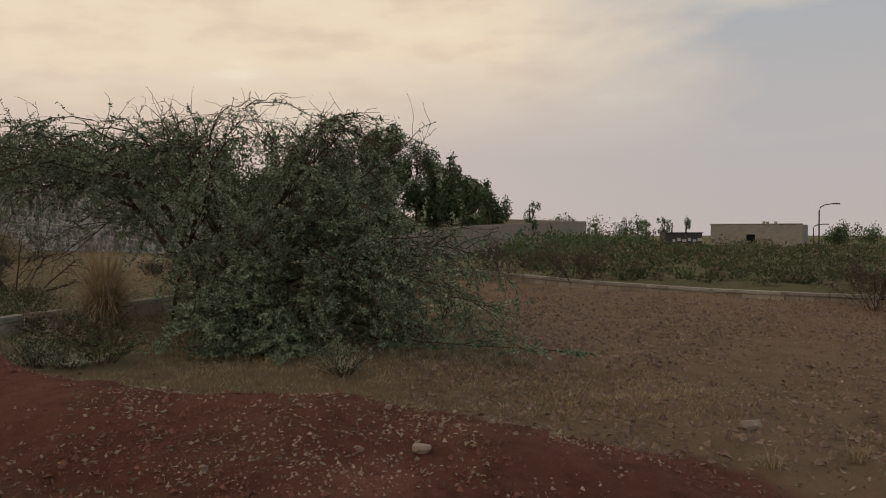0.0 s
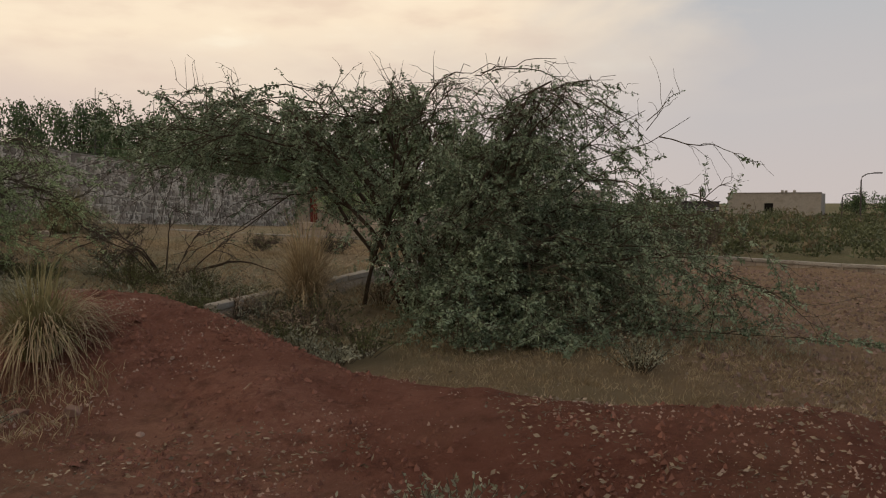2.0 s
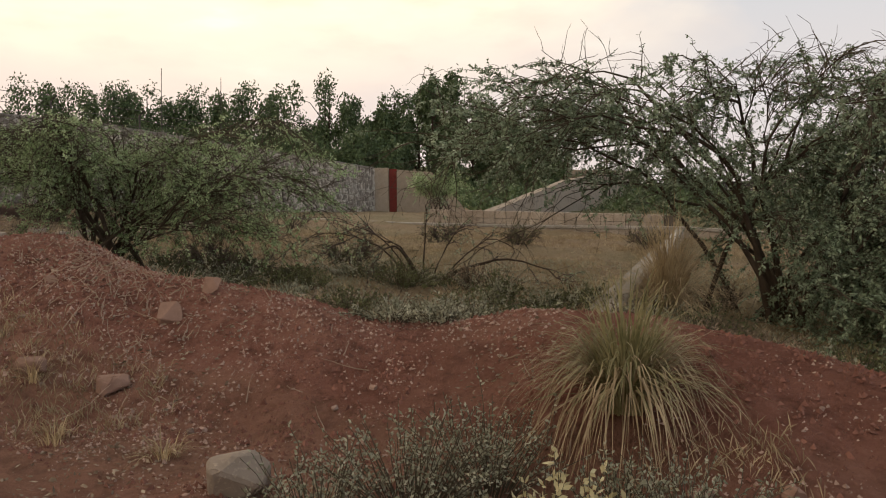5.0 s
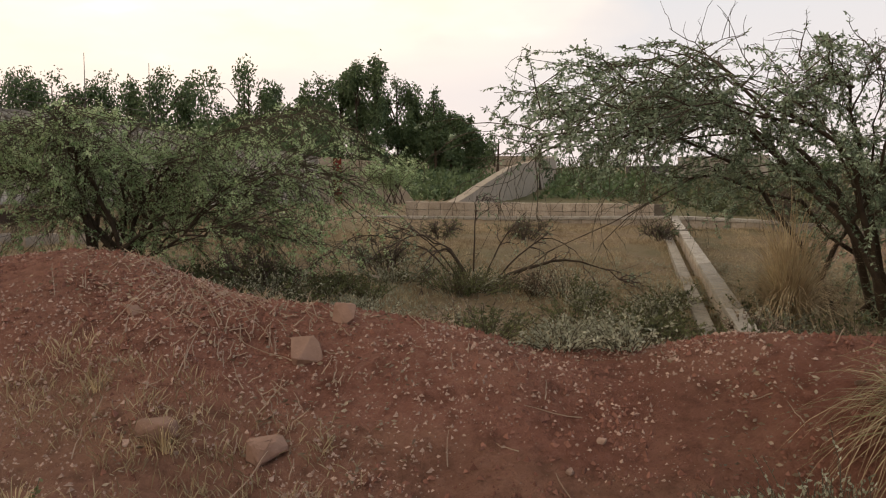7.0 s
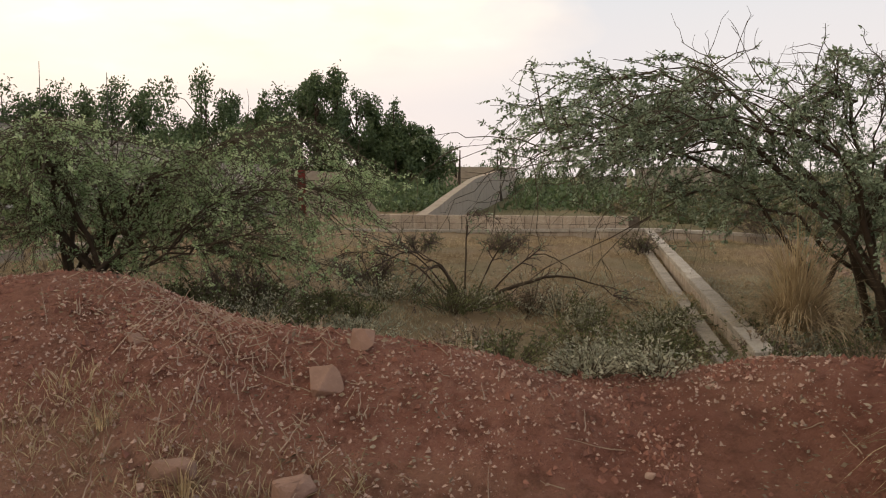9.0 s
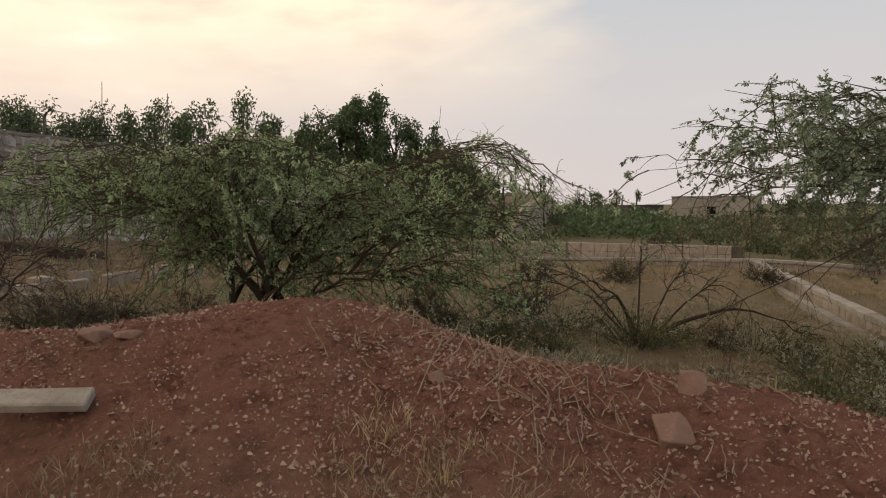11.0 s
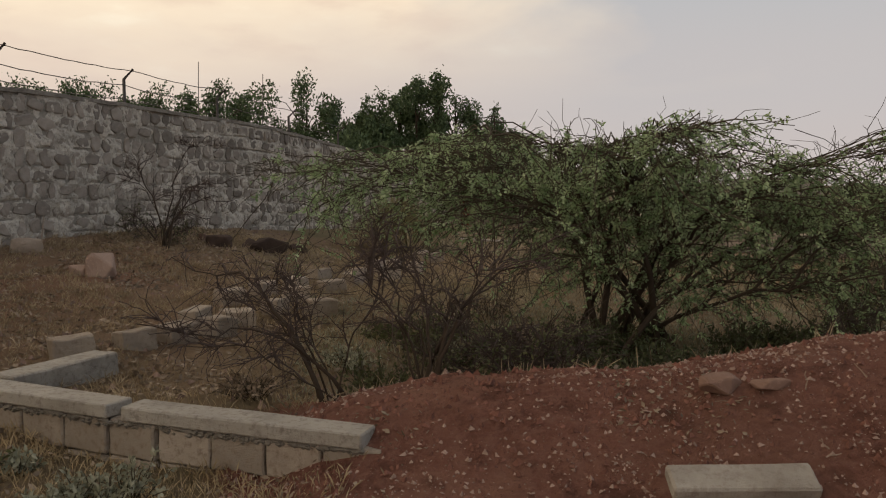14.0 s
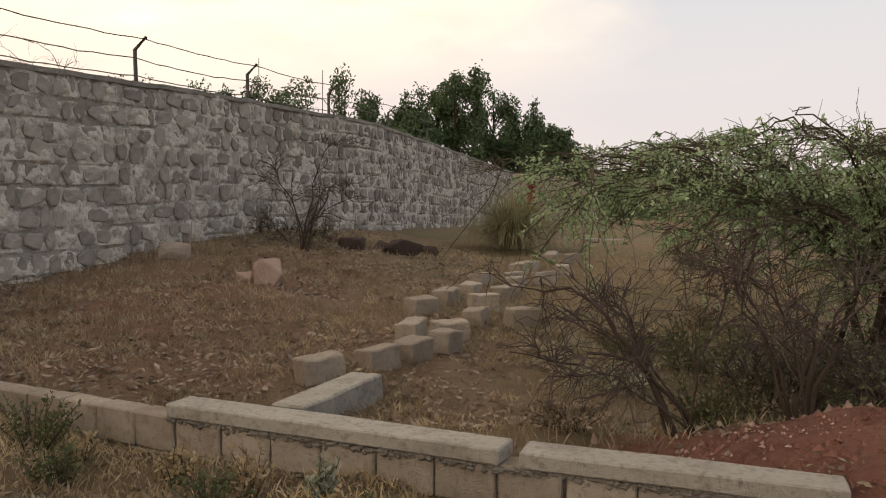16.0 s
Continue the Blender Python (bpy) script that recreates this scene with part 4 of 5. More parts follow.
shrub("dead_shrub", (-20.2, 21.5, gz(-20.2, 21.5)), far_scrub, "bare branches rising behind the stone wall", "shrub", None, stem_r=0.03, side_n=7, twig_n=5, side_len=0.7, twig_len=0.35, hang=0.1, twig_mat=M_DRYTWIG)

gt = [(-6.3 + rng.uniform(-1.0, 1.0), 37 + rng.uniform(-0.8, 0.8), gz(-6.3, 37) + rng.uniform(0.6, 1.5)) for _ in range(12)]
shrub("green_bush", (-6.3, 37.0, gz(-6.3, 37.0)), gt, "small green bush standing beyond the low wall", "bush", M_LEAF_GREEN, stem_r=0.03, side_n=8, twig_n=5, side_len=0.7, leaf=0.07,
      leaf_gap=0.05, hang=0.2)

# ---- tall grass clumps ----
tussock("grass_clump", -5.70, 7.28, 520, 0.95, 0.62, M_TUSSOCK, "green and straw grass clump rooted in the red earth", 0.010, dead=300, base_r=0.15)
# lightened straw here makes up for the thorn bush's shade
tussock("grass_clump", -4.36, 11.4, 900, 1.25, 0.7, M_PALE_LIT_STRAW, "tall dry straw-coloured grass clump by the dividing wall", 0.008, lean=0.75, dead=160)
tussock("grass_clump", -12.45, 24.0, 2200, 1.4, 1.2, M_TUSSOCK, "dry yellow-green grass clump near the stone wall", 0.011, dead=500, base_r=0.35)

# ---- weeds, flowers and low growth ----
def weed(x, y, r, h, n, mat, label, name="weed", leaf=0.03, category="weed"):
    """A low bushy weed: thin stems with many small leaves."""
    z = gz(x, y)
    top = thing(name, x, y, z, label, category)
    st, lf = Heap(), Heap()
    for _ in range(n):
        a, k = rng.uniform(0, 2 * np.pi), rng.random() ** 0.6
        end = np.array([math.cos(a) * r * k, math.sin(a) * r * k, h * rng.uniform(0.55, 1.1) * (1 - 0.35 * k * k)])
        line = arch((end[0] * 0.25, end[1] * 0.25, -0.03), end, 0.05, 5, 0.25)
        tube(st, line, 0.004, 0.0018, 3)
        m = 16
        u = rng.uniform(0.25, 1.0, m) * 3.999
        j = u.astype(int)
        pts = line[j] + (line[j + 1] - line[j]) * (u - j)[:, None]
        leaves(lf, pts, rng.normal(size=(m, 3)) + np.array([0, 0, 0.5]), leaf * rng.uniform(0.6, 1.4, m), leaf * 0.5)
    tagged(st.make("stalkwork", M_TWIG, top), kind="stuff")
    tagged(lf.make("foliage", mat, top), kind="stuff")
    return top


weed(-6.27, 5.95, 0.36, 0.42, 80, M_YELLOW, "yellow-leaved bushy plant at the foot of the heap", "yellow_plant", 0.045, "plant")
for x, y, r, h, n in [(-5.75, 5.95, 0.45, 0.42, 90), (-6.9, 6.7, 0.6, 0.5, 120), (-7.3, 6.3, 0.45, 0.4, 70), (-6.5, 6.95, 0.5, 0.5, 90), (-5.95, 6.3, 0.3, 0.35, 50), (-6.2, 5.5, 0.4, 0.35, 60)]:
    weed(x, y, r, h, n, M_WEED, "grey-green flowering weed at the foot of the heap", leaf=0.026)
for x, y, n, hh in [(-9.45, 8.25, 70, 0.22), (-10.0, 7.7, 90, 0.26), (-10.4, 8.1, 60, 0.2), (-9.0, 7.5, 60, 0.2), (-8.3, 7.3, 70, 0.2), (-9.9, 8.8, 40, 0.16), (-12.9, 9.3, 60, 0.2), (2.9, 6.2, 90, 0.18), (3.4, 6.7, 80, 0.16), (2.2, 5.9, 60, 0.16), (-1.9, 4.3, 60, 0.2)]:
    tussock("grass_tuft", x, y, n, hh, hh * 0.9, M_PALE_LIT_STRAW if x < 0 else M_STRAW, "small dry straw-coloured grass tuft on the earth", 0.006, base_r=0.09)
for x, y, r, h, n in [(-7.1, 9.25, 0.4, 0.2, 60), (-6.7, 9.1, 0.35, 0.2, 50), (-6.9, 9.6, 0.5, 0.25, 60), (-7.5, 9.7, 0.4, 0.22, 50), (-2.75, 4.55, 0.35, 0.3, 60), (-16.9, 11.8, 0.22, 0.22, 26), (-16.1, 11.3, 0.2, 0.22, 24), (-15.4, 10.9, 0.2, 0.2, 24), (-14.7, 10.5, 0.2, 0.16, 22),
                      (-11.7, 8.6, 0.3, 0.25, 40), (-9.9, 7.2, 0.35, 0.25, 40), (-17.2, 12.3, 0.3, 0.3, 40), (-1.0, 8.6, 0.4, 0.3, 60), (-8.3, 11.9, 0.5, 0.3, 60),
                      (-7.2, 13.6, 0.6, 0.4, 80), (-6.0, 13.4, 0.6, 0.35, 70), (-9.2, 12.6, 0.6, 0.4, 80), (-5.2, 12.4, 0.5, 0.3, 60), (-3.4, 4.5, 0.3, 0.2, 40)]:
    weed(x, y, r, h, n, M_WEED if rng.random() < 0.6 or x > -4 else M_SCRUB, "low dry weed growing on stony ground")

for _ in range(46):
    x = rng.uniform(-9.8, -3.4)
    y = np.interp(x, CREST[:, 0], CREST[:, 1]) + rng.uniform(0.9, 5.5)
    weed(x, y, rng.uniform(0.25, 0.6), rng.uniform(0.15, 0.4), 45, (M_WEED, M_SCRUB, M_SCRUB, M_LITTER)[rng.integers(4)], "low tangled dry weed on the field", leaf=0.034)
for _ in range(22):
    x, y = rng.uniform(-15.0, -11.6), rng.uniform(11.9, 16.5)
    if y < np.interp(x, CREST[:, 0], CREST[:, 1]) + 0.8 or x < -14.2 - 0.4 * (12.6 - y):
        continue
    weed(x, y, rng.uniform(0.25, 0.55), rng.uniform(0.12, 0.35), 45, (M_WEED, M_SCRUB, M_LITTER)[rng.integers(3)], "low dry weed among the thorn shrubs", leaf=0.034)
for _ in range(16):
    x, y = rng.uniform(-12.0, -9.2), rng.uniform(12.5, 14.3)
    weed(x, y, rng.uniform(0.3, 0.55), rng.uniform(0.2, 0.42), 50, M_FIELD, "dark green low growth under the thorn bush", leaf=0.04)
for _ in range(9):
    s = rng.uniform(0, 4.2)
    x, y = -13.8 - s, 10.5 + 0.52 * s - rng.uniform(0.15, 0.9)
    weed(x, y, rng.uniform(0.12, 0.22), rng.uniform(0.10, 0.2), 22, (M_WEED, M_PALE_LIT_STRAW)[rng.integers(2)], "pale dry weed in front of the block wall", leaf=0.034)

for x, y, h in [(-16.35, 11.75, 0.26), (-15.95, 11.45, 0.3), (-15.6, 11.25, 0.28), (-16.9, 12.1, 0.24), (-15.2, 10.95, 0.2)]:
    weed(x, y, 0.11, h * 0.7, 16, M_PALE_LIT_STRAW if x < -15.9 else M_WEED, "pale leafy weed standing against the block wall", leaf=0.038)

# ---- stones that stand out ----
stone(-7.78, 6.85, 0.20, 0.15, 0.16, M_ROCK, "pale angular boulder on the foot of the heap", 1, 20, 0, 0.2)
stone(-8.74, 8.95, 0.11, 0.045, 0.15, M_REDROCK, "flat reddish stone slab leaning on the heap", 2, 8, -48, 0.3, name="stone_slab")
stone(-8.50, 9.28, 0.10, 0.04, 0.10, M_REDROCK, "flat reddish stone slab lying on the heap", 3, -10, -30, 0.2, name="stone_slab")
stone(-8.93, 8.30, 0.13, 0.10, 0.09, M_REDROCK, "reddish brown stone on the heap", 4, 30)
stone(-9.5, 8.36, 0.15, 0.08, 0.07, M_REDROCK, "flat reddish stone on the heap", 5, -20)
stone(-11.82, 10.52, 0.12, 0.08, 0.06, M_REDROCK, "brown stone on the heap's crest", 6, 15)
stone(-11.60, 10.45, 0.11, 0.06, 0.035, M_REDROCK, "flat brown stone on the heap's crest", 7, 5)
stone(-9.83, 9.5, 0.06, 0.05, 0.045, M_REDROCK, "small brown stone on the heap", 8)
stone(2.42, 6.95, 0.11, 0.08, 0.06, M_ROCK, "smooth pale stone on open ground", 9, 10)
stone(-0.12, 4.95, 0.07, 0.05, 0.04, M_ROCK, "small pale stone in red earth", 10)
stone(-5.5, 6.5, 0.09, 0.06, 0.05, M_REDROCK, "half-buried stone in red earth", 11)
stone(-5.1, 6.4, 0.08, 0.06, 0.05, M_REDROCK, "half-buried stone in red earth", 12, 40)
stone(-16.4, 17.3, 0.21, 0.14, 0.22, M_ROSE, "rounded reddish boulder on dry ground", 13, 20, 0, 0.15)
stone(-16.68, 17.35, 0.13, 0.10, 0.12, M_ROSE, "small reddish stone beside a boulder", 14)
stone(-17.72, 18.7, 0.26, 0.14, 0.15, M_ROCK, "pale squared stone below the wall", 15, 20)
stone(-15.5, 20.9, 0.24, 0.2, 0.17, M_BLACKROCK, "dark burnt rock on dry ground", 16)
stone(-14.75, 21.0, 0.36, 0.24, 0.2, M_BLACKROCK, "dark burnt rock on dry ground", 17, 30)
stone(-15.05, 21.2, 0.18, 0.14, 0.13, M_BLACKROCK, "dark burnt rock on dry ground", 61, 70)
stone(-14.3, 21.4, 0.16, 0.12, 0.11, M_BLACKROCK, "dark burnt rock on dry ground", 62, 10)
stone(-15.8, 21.2, 0.12, 0.10, 0.09, M_REDROCK, "small reddish rock beside burnt rocks", 63, 50)
stone(-15.55, 10.9, 0.07, 0.05, 0.05, M_ROCK, "small pale stone in dry grass", 18)
stone(-10.95, 8.9, 0.08, 0.06, 0.06, M_ROCK, "pale stone on red earth", 19)
stone(-8.1, 14.6, 0.12, 0.1, 0.08, M_ROCK, "pale stone under a shrub", 20)
stone(-6.3, 13.7, 0.14, 0.1, 0.09, M_ROCK, "pale stone under a shrub", 21)
for i in range(26):
    x = rng.uniform(-13.6, 0.6)
    yc = np.interp(x, CREST[:, 0], CREST[:, 1])
    s = rng.uniform(0.018, 0.034)
    stone(x, yc - rng.uniform(-0.1, 2.0), s, s * 0.8, s * 0.7, M_PEBBLE, "small pale stone bedded in red earth", 30 + i, rng.uniform(0, 180))

# plank-like dead branch, sticks and dry vines on the heap
sticks = Heap()
for _ in range(280):
    x = rng.normal(-9.3, 0.5) if rng.random() < 0.9 else rng.uniform(-12, -4)
    yc = np.interp(x, CREST[:, 0], CREST[:, 1])
    y = yc - abs(rng.normal(0.3, 0.85))
    a, ln = rng.uniform(0, np.pi), rng.uniform(0.03, 0.13) if rng.random() < 0.95 else rng.uniform(0.25, 0.5)
    s = np.linspace(-0.5, 0.5, 5)
    px, py = x + np.cos(a) * ln * s + rng.normal(size=5) * 0.004, y + np.sin(a) * ln * s + rng.normal(size=5) * 0.004
    tube(sticks, np.column_stack([px, py, ground_z(px, py) + 0.010 + rng.random() * 0.09 * (0.5 + s)]), 0.0045, 0.002, 3)
tagged(sticks.make("dry_sticks", M_STICK), "scattered dry vine stems lying on the red earth", "sticks", kind="stuff")

# ---- loose pebbles ----
PEB = np.array([(1, 0, 0), (-1, 0, 0), (0, 1, 0), (0, -1, 0), (0, 0, 1), (0, 0, -1)], float)
PEBF = np.array([(0, 2, 4), (2, 1, 4), (1, 3, 4), (3, 0, 4), (2, 0, 5), (1, 2, 5), (3, 1, 5), (0, 3, 5)])


def pebbles(name, xs, ys, lo, hi, mat, label):
    h = Heap()
    n = len(xs)
    zs = ground_z(xs, ys)
    size = lo + (hi - lo) * rng.random(n) ** 3
    for x, y, z, s in zip(xs, ys, zs, size):
        v = PEB[:5] * rng.uniform(0.55, 1.1, (5, 1)) * np.array([1, rng.uniform(0.6, 1), rng.uniform(0.45, 0.8)]) * s
        v = v + rng.normal(size=(5, 3)) * s * 0.18 - np.array([[0, 0, 0.3 * s]] * 4 + [[0, 0, 0]])
        c, q = math.cos(x * 91), math.sin(x * 91)
        v = np.column_stack([v[:, 0] * c - v[:, 1] * q, v[:, 0] * q + v[:, 1] * c, v[:, 2]])
        h.add(v + (x, y, z + s * 0.2), PEBF[:4])
    tagged(h.make(name, mat), label, "pebbles", kind="stuff")


px = rng.uniform(-14.2, 1.8, 90000)
py = np.interp(px, CREST[:, 0], CREST[:, 1]) - rng.uniform(-0.6, 2.6, 90000)
ok = vnoise(px, py, 1.2, 8) * 0.7 + vnoise(px, py, 3.5, 18) * 0.5 + rng.random(90000) * 0.5 > 1.17 - 0.40 * smooth(-px, 3.0, 9.5)
pebbles("heap_pebbles", px[ok], py[ok], 0.003, 0.021, M_PEBBLE, "pale angular pebbles strewn over the red earth")
px = rng.uniform(-14.2, 1.8, 60000)
py = np.interp(px, CREST[:, 0], CREST[:, 1]) - rng.uniform(-0.5, 2.6, 60000)
ok = vnoise(px, py, 0.9, 19) * 0.6 + vnoise(px, py, 3.0, 20) * 0.5 + rng.random(60000) * 0.5 > 0.86
pebbles("earth_clods", px[ok], py[ok], 0.005, 0.034, M_CLOD, "crumbled clods of red earth over the heap")
px, py = rng.uniform(-0.5, 9, 30000), rng.uniform(6.0, 20, 30000)
ok = vnoise(px, py, 0.7, 9) + rng.random(30000) * 0.5 > 0.55
pebbles("field_pebbles", px[ok], py[ok], 0.008, 0.06, M_PEBBLE, "stones and pebbles over the open ground")
px, py = rng.uniform(-21, -13, 7000), rng.uniform(11.5, 25, 7000)
pebbles("plot_pebbles", px, py, 0.008, 0.055, M_PEBBLE, "small stones over the bare plot")

bits = Heap()
for _ in range(420):
    s = rng.uniform(fl[2], fl[4])
    x, y = np.interp(s, fl, np.asarray(FRONT)[:, 0]), np.interp(s, fl, np.asarray(FRONT)[:, 1])
    r = rng.uniform(0.006, 0.020)
    v = PEB * rng.uniform(0.6, 1.2, (6, 1)) * (r * 1.5, r, r) + (x - 0.035 - 0.0, y - 0.072, front_top((x, y)) - 0.082 - abs(rng.normal()) * 0.012)
    bits.add(v, PEBF)
tagged(bits.make("mortar_squeeze", M_MORTAR, front_wall, "ragged mortar squeezed out under the coping"), kind="stuff")

# ---- short dead grass ----
def grass(name, xs, ys, lo, hi, mat, label, wid=0.006, per=7, spread=0.05):
    h = Heap()
    n = len(xs) * per
    x = np.repeat(xs, per) + rng.normal(size=n) * spread
    y = np.repeat(ys, per) + rng.normal(size=n) * spread
    at = np.column_stack([x, y, ground_z(x, y) - 0.01])
    way = np.column_stack([rng.normal(size=(n, 2)) * 0.55, np.ones(n)])
    leaves(h, at, way, rng.uniform(lo, hi, n), wid, 0.15)
    tagged(h.make(name, mat), label, "grass", kind="stuff")


def field(n, lo, hi, keep):
    x, y = rng.uniform(lo[0], hi[0], n), rng.uniform(lo[1], hi[1], n)
    k = keep(x, y)
    return x[k], y[k]


back = lambda x, y: (y > np.interp(x, CREST[:, 0], CREST[:, 1]) + 0.7) & (vnoise(x, y, 0.9, 11) * 0.6 + vnoise(x, y, 3.1, 12) * 0.5 + rng.random(len(x)) * 0.35 > 0.72)
gxs, gys = field(36000, (-20, 9.5), (1, 23), back)
grass("dead_grass", gxs, gys, 0.03, 0.15, M_STRAW, "thin dead straw-coloured grass over the field", 0.007)
gxs, gys = field(16000, (-14, 9.5), (1, 17), back)
grass("green_grass", gxs, gys, 0.03, 0.12, M_WEED, "thin grey-green grass over the field", 0.007)
gxs, gys = field(1500, (-3.2, 7.2), (2.5, 9.6), lambda x, y: (y > np.interp(x, CREST[:, 0], CREST[:, 1]) + 0.5))
grass("bush_foot_grass", gxs, gys, 0.03, 0.11, M_STRAW, "dry grass under the edge of the thorn bush", 0.007)
gxs, gys = field(5000, (-19, 9.5), (-13.6, 14), lambda x, y: (y < 10.55 - 0.55 * (x + 13.5)))
grass("verge_grass", gxs, gys, 0.03, 0.12, M_PALE_LIT_STRAW, "dry grass along the front of the block wall", 0.007)
gxs, gys = field(3600, (-13.6, 5.0), (-5, 9.5), lambda x, y: (y < np.interp(x, CREST[:, 0], CREST[:, 1]) - 1.25) & (vnoise(x, y, 1.1, 13) > 0.45))
grass("heap_foot_grass", gxs, gys, 0.05, 0.17, M_STRAW, "dry grass along the foot of the heap", 0.007)
gxs, gys = field(900, (-14.6, 9.5), (-3, 13), lambda x, y: np.abs(y - np.interp(x, CREST[:, 0], CREST[:, 1]) - 0.75) < 0.22)
grass("crest_grass", gxs, gys, 0.08, 0.24, M_STRAW, "straggling dry grass behind the heap", 0.007)

def litter(name, xs, ys, lo, hi, label):
    h = Heap()
    n = len(xs)
    at = np.column_stack([xs, ys, ground_z(xs, ys) + 0.004 + 0.02 * rng.random(n)])
    way = np.column_stack([rng.normal(size=(n, 2)), rng.normal(size=n) * 0.35])
    size = rng.uniform(lo, hi, n)
    leaves(h, at, way, size, size * rng.uniform(0.15, 0.6, n))
    tagged(h.make(name, M_LITTER), label, "litter", kind="stuff")


lx, ly = field(60000, (-20, 6.5), (8, 23), lambda x, y: (y > np.interp(x, CREST[:, 0], CREST[:, 1]) + 0.5) & (vnoise(x, y, 1.0, 31) + vnoise(x, y, 4.0, 32) * 0.5 > 0.62) & (y < 14 + 9 * rng.random(len(x))))
litter("field_litter", lx, ly, 0.015, 0.06, "dry leaves and straw strewn over the field")
lx, ly = field(40000, (-14, 4.5), (1, 11), lambda x, y: (y < np.interp(x, CREST[:, 0], CREST[:, 1]) + 0.2) & (vnoise(x, y, 1.4, 33) + 0.35 * smooth(1.3 - np.abs(x + 9.2), 0, 1) + vnoise(x, y, 5.0, 34) * 0.4 > 0.80))
litter("heap_litter", lx, ly, 0.012, 0.05, "crumpled dry plant bits over the red earth")
lx, ly = field(14000, (0, 5.2), (9, 18), lambda x, y: vnoise(x, y, 1.2, 35) + vnoise(x, y, 4.0, 36) * 0.5 > 0.66)
litter("open_litter", lx, ly, 0.015, 0.07, "dry leaves and chips over the open ground")
lx, ly = field(30000, (-20, 12.5), (-13.5, 23), lambda x, y: vnoise(x, y, 1.2, 37) + vnoise(x, y, 4.0, 38) * 0.5 > 0.6)
litter("plot_litter", lx, ly, 0.02, 0.085, "dry leaves and chips over the bare plot")
lx, ly = field(9000, (-19.5, 9.5), (-13.4, 14), lambda x, y: (y < 10.55 - 0.55 * (x + 13.5)))
litter("verge_litter", lx, ly, 0.015, 0.06, "dry leaves along the front of the block wall")

# ---- scrub over the field beyond the low walls ----
def scrub(name, pts, mat, label, leaf=0.12, n=90):
    h = Heap()
    for x, y, r, hh in pts:
        z = float(base(x, y))
        m = int(n * (0.6 + 0.8 * rng.random()))
        p = unit(rng.normal(size=(m, 3))) * (rng.random((m, 1)) ** 0.4)
        p = np.column_stack([p[:, 0] * r, p[:, 1] * r, np.abs(p[:, 2]) * hh]) + (x, y, z)
        s = leaf * (0.6 + 0.9 * rng.random(m)) * (0.6 + y / 90)
        leaves(h, p, rng.normal(size=(m, 3)) + np.array([0, 0, 0.9]), s, s * 0.5)
    tagged(h.make(name, mat), label, "scrub", kind="stuff")


pts = []
for _ in range(700):
    y = 24 + 78 * rng.random() ** 1.3
    x = rng.uniform(-2 + 0.15 * y, 12 + 0.65 * y)
    if y < 23.2 - 0.42 * (x + 0.7) + 1.2:
        continue
    big = rng.random() ** 3
    pts.append((x, y, 0.35 + 1.3 * big, 0.2 + 1.0 * big + 0.2 * rng.random()))
scrub("field_scrub", pts, M_FIELD, "low green and brown scrub across the far field", 0.13, 110)
dry = [(x, y, r * 0.8, hh * 1.15) for x, y, r, hh in pts[::3]]
scrub("field_dry_growth", [(x + 1.1, y + 0.7, r, hh) for x, y, r, hh in dry], M_FIELD_DRY, "dry yellow growth across the far field", 0.16, 60)
pts = [(x, y, rng.uniform(0.8, 1.8), rng.uniform(0.7, 1.9)) for x, y in zip(rng.uniform(-9, 9, 150), rng.uniform(48, 84, 150)) if x < -5.2 + 0.29 * (y - 30) - 1.5]
pts += [(x, y, rng.uniform(0.8, 2.0), rng.uniform(0.7, 1.9)) for x, y in zip(rng.uniform(2, 22, 160), rng.uniform(45, 98, 160)) if -5.2 + 0.29 * (y - 30) + 1.5 < x < -5.2 + 0.29 * (y - 30) + 9]
scrub("bank_scrub", pts, M_LEAF_FAR, "dark green undergrowth below the distant trees", 0.22, 140)
for x, y, r, hh, m in [(3.3, 21.6, 1.1, 1.15, M_DRYTWIG), (1.6, 22.3, 0.9, 0.9, M_DRYTWIG), (8.6, 17.6, 0.8, 0.95, M_DRYTWIG), (-9.3, 13.2, 0.5, 0.45, M_DRYTWIG), (-12.7, 13.0, 0.6, 0.55, M_DRYTWIG), (-12.4, 12.2, 0.5, 0.5, M_DRYTWIG), (-16.4, 20.5, 0.6, 0.5, M_DRYTWIG), (-5.0, 20.0, 0.45, 0.3, M_DRYTWIG),
                       (-6.6, 20.2, 0.4, 0.28, M_DRYTWIG), (-2.6, 19.4, 0.4, 0.3, M_DRYTWIG), (-9.9, 20.6, 0.6, 0.4, M_DRYTWIG), (-7.9, 15.3, 0.45, 0.5, M_DRYTWIG)]:
    z = gz(x, y)
    tg = [(x + rng.uniform(-r, r), y + rng.uniform(-r, r) * 0.7, z + hh * rng.uniform(0.5, 1.0)) for _ in range(20 if hh > 0.8 else 10)]
    shrub("brush", (x, y, z), tg, "grey-brown brushy dry shrub on the field", "shrub", M_FIELD_DRY if hh > 0.8 else M_SCRUB, stem_r=0.010, side_n=6, twig_n=5, twig_len=0.22, side_len=0.4, spread=0.06, lift=0.05,
          hang=0.05, twig_mat=m, bark=m, leaf=0.034, leaf_gap=0.04, leaf_keep=lambda p: 0.4)

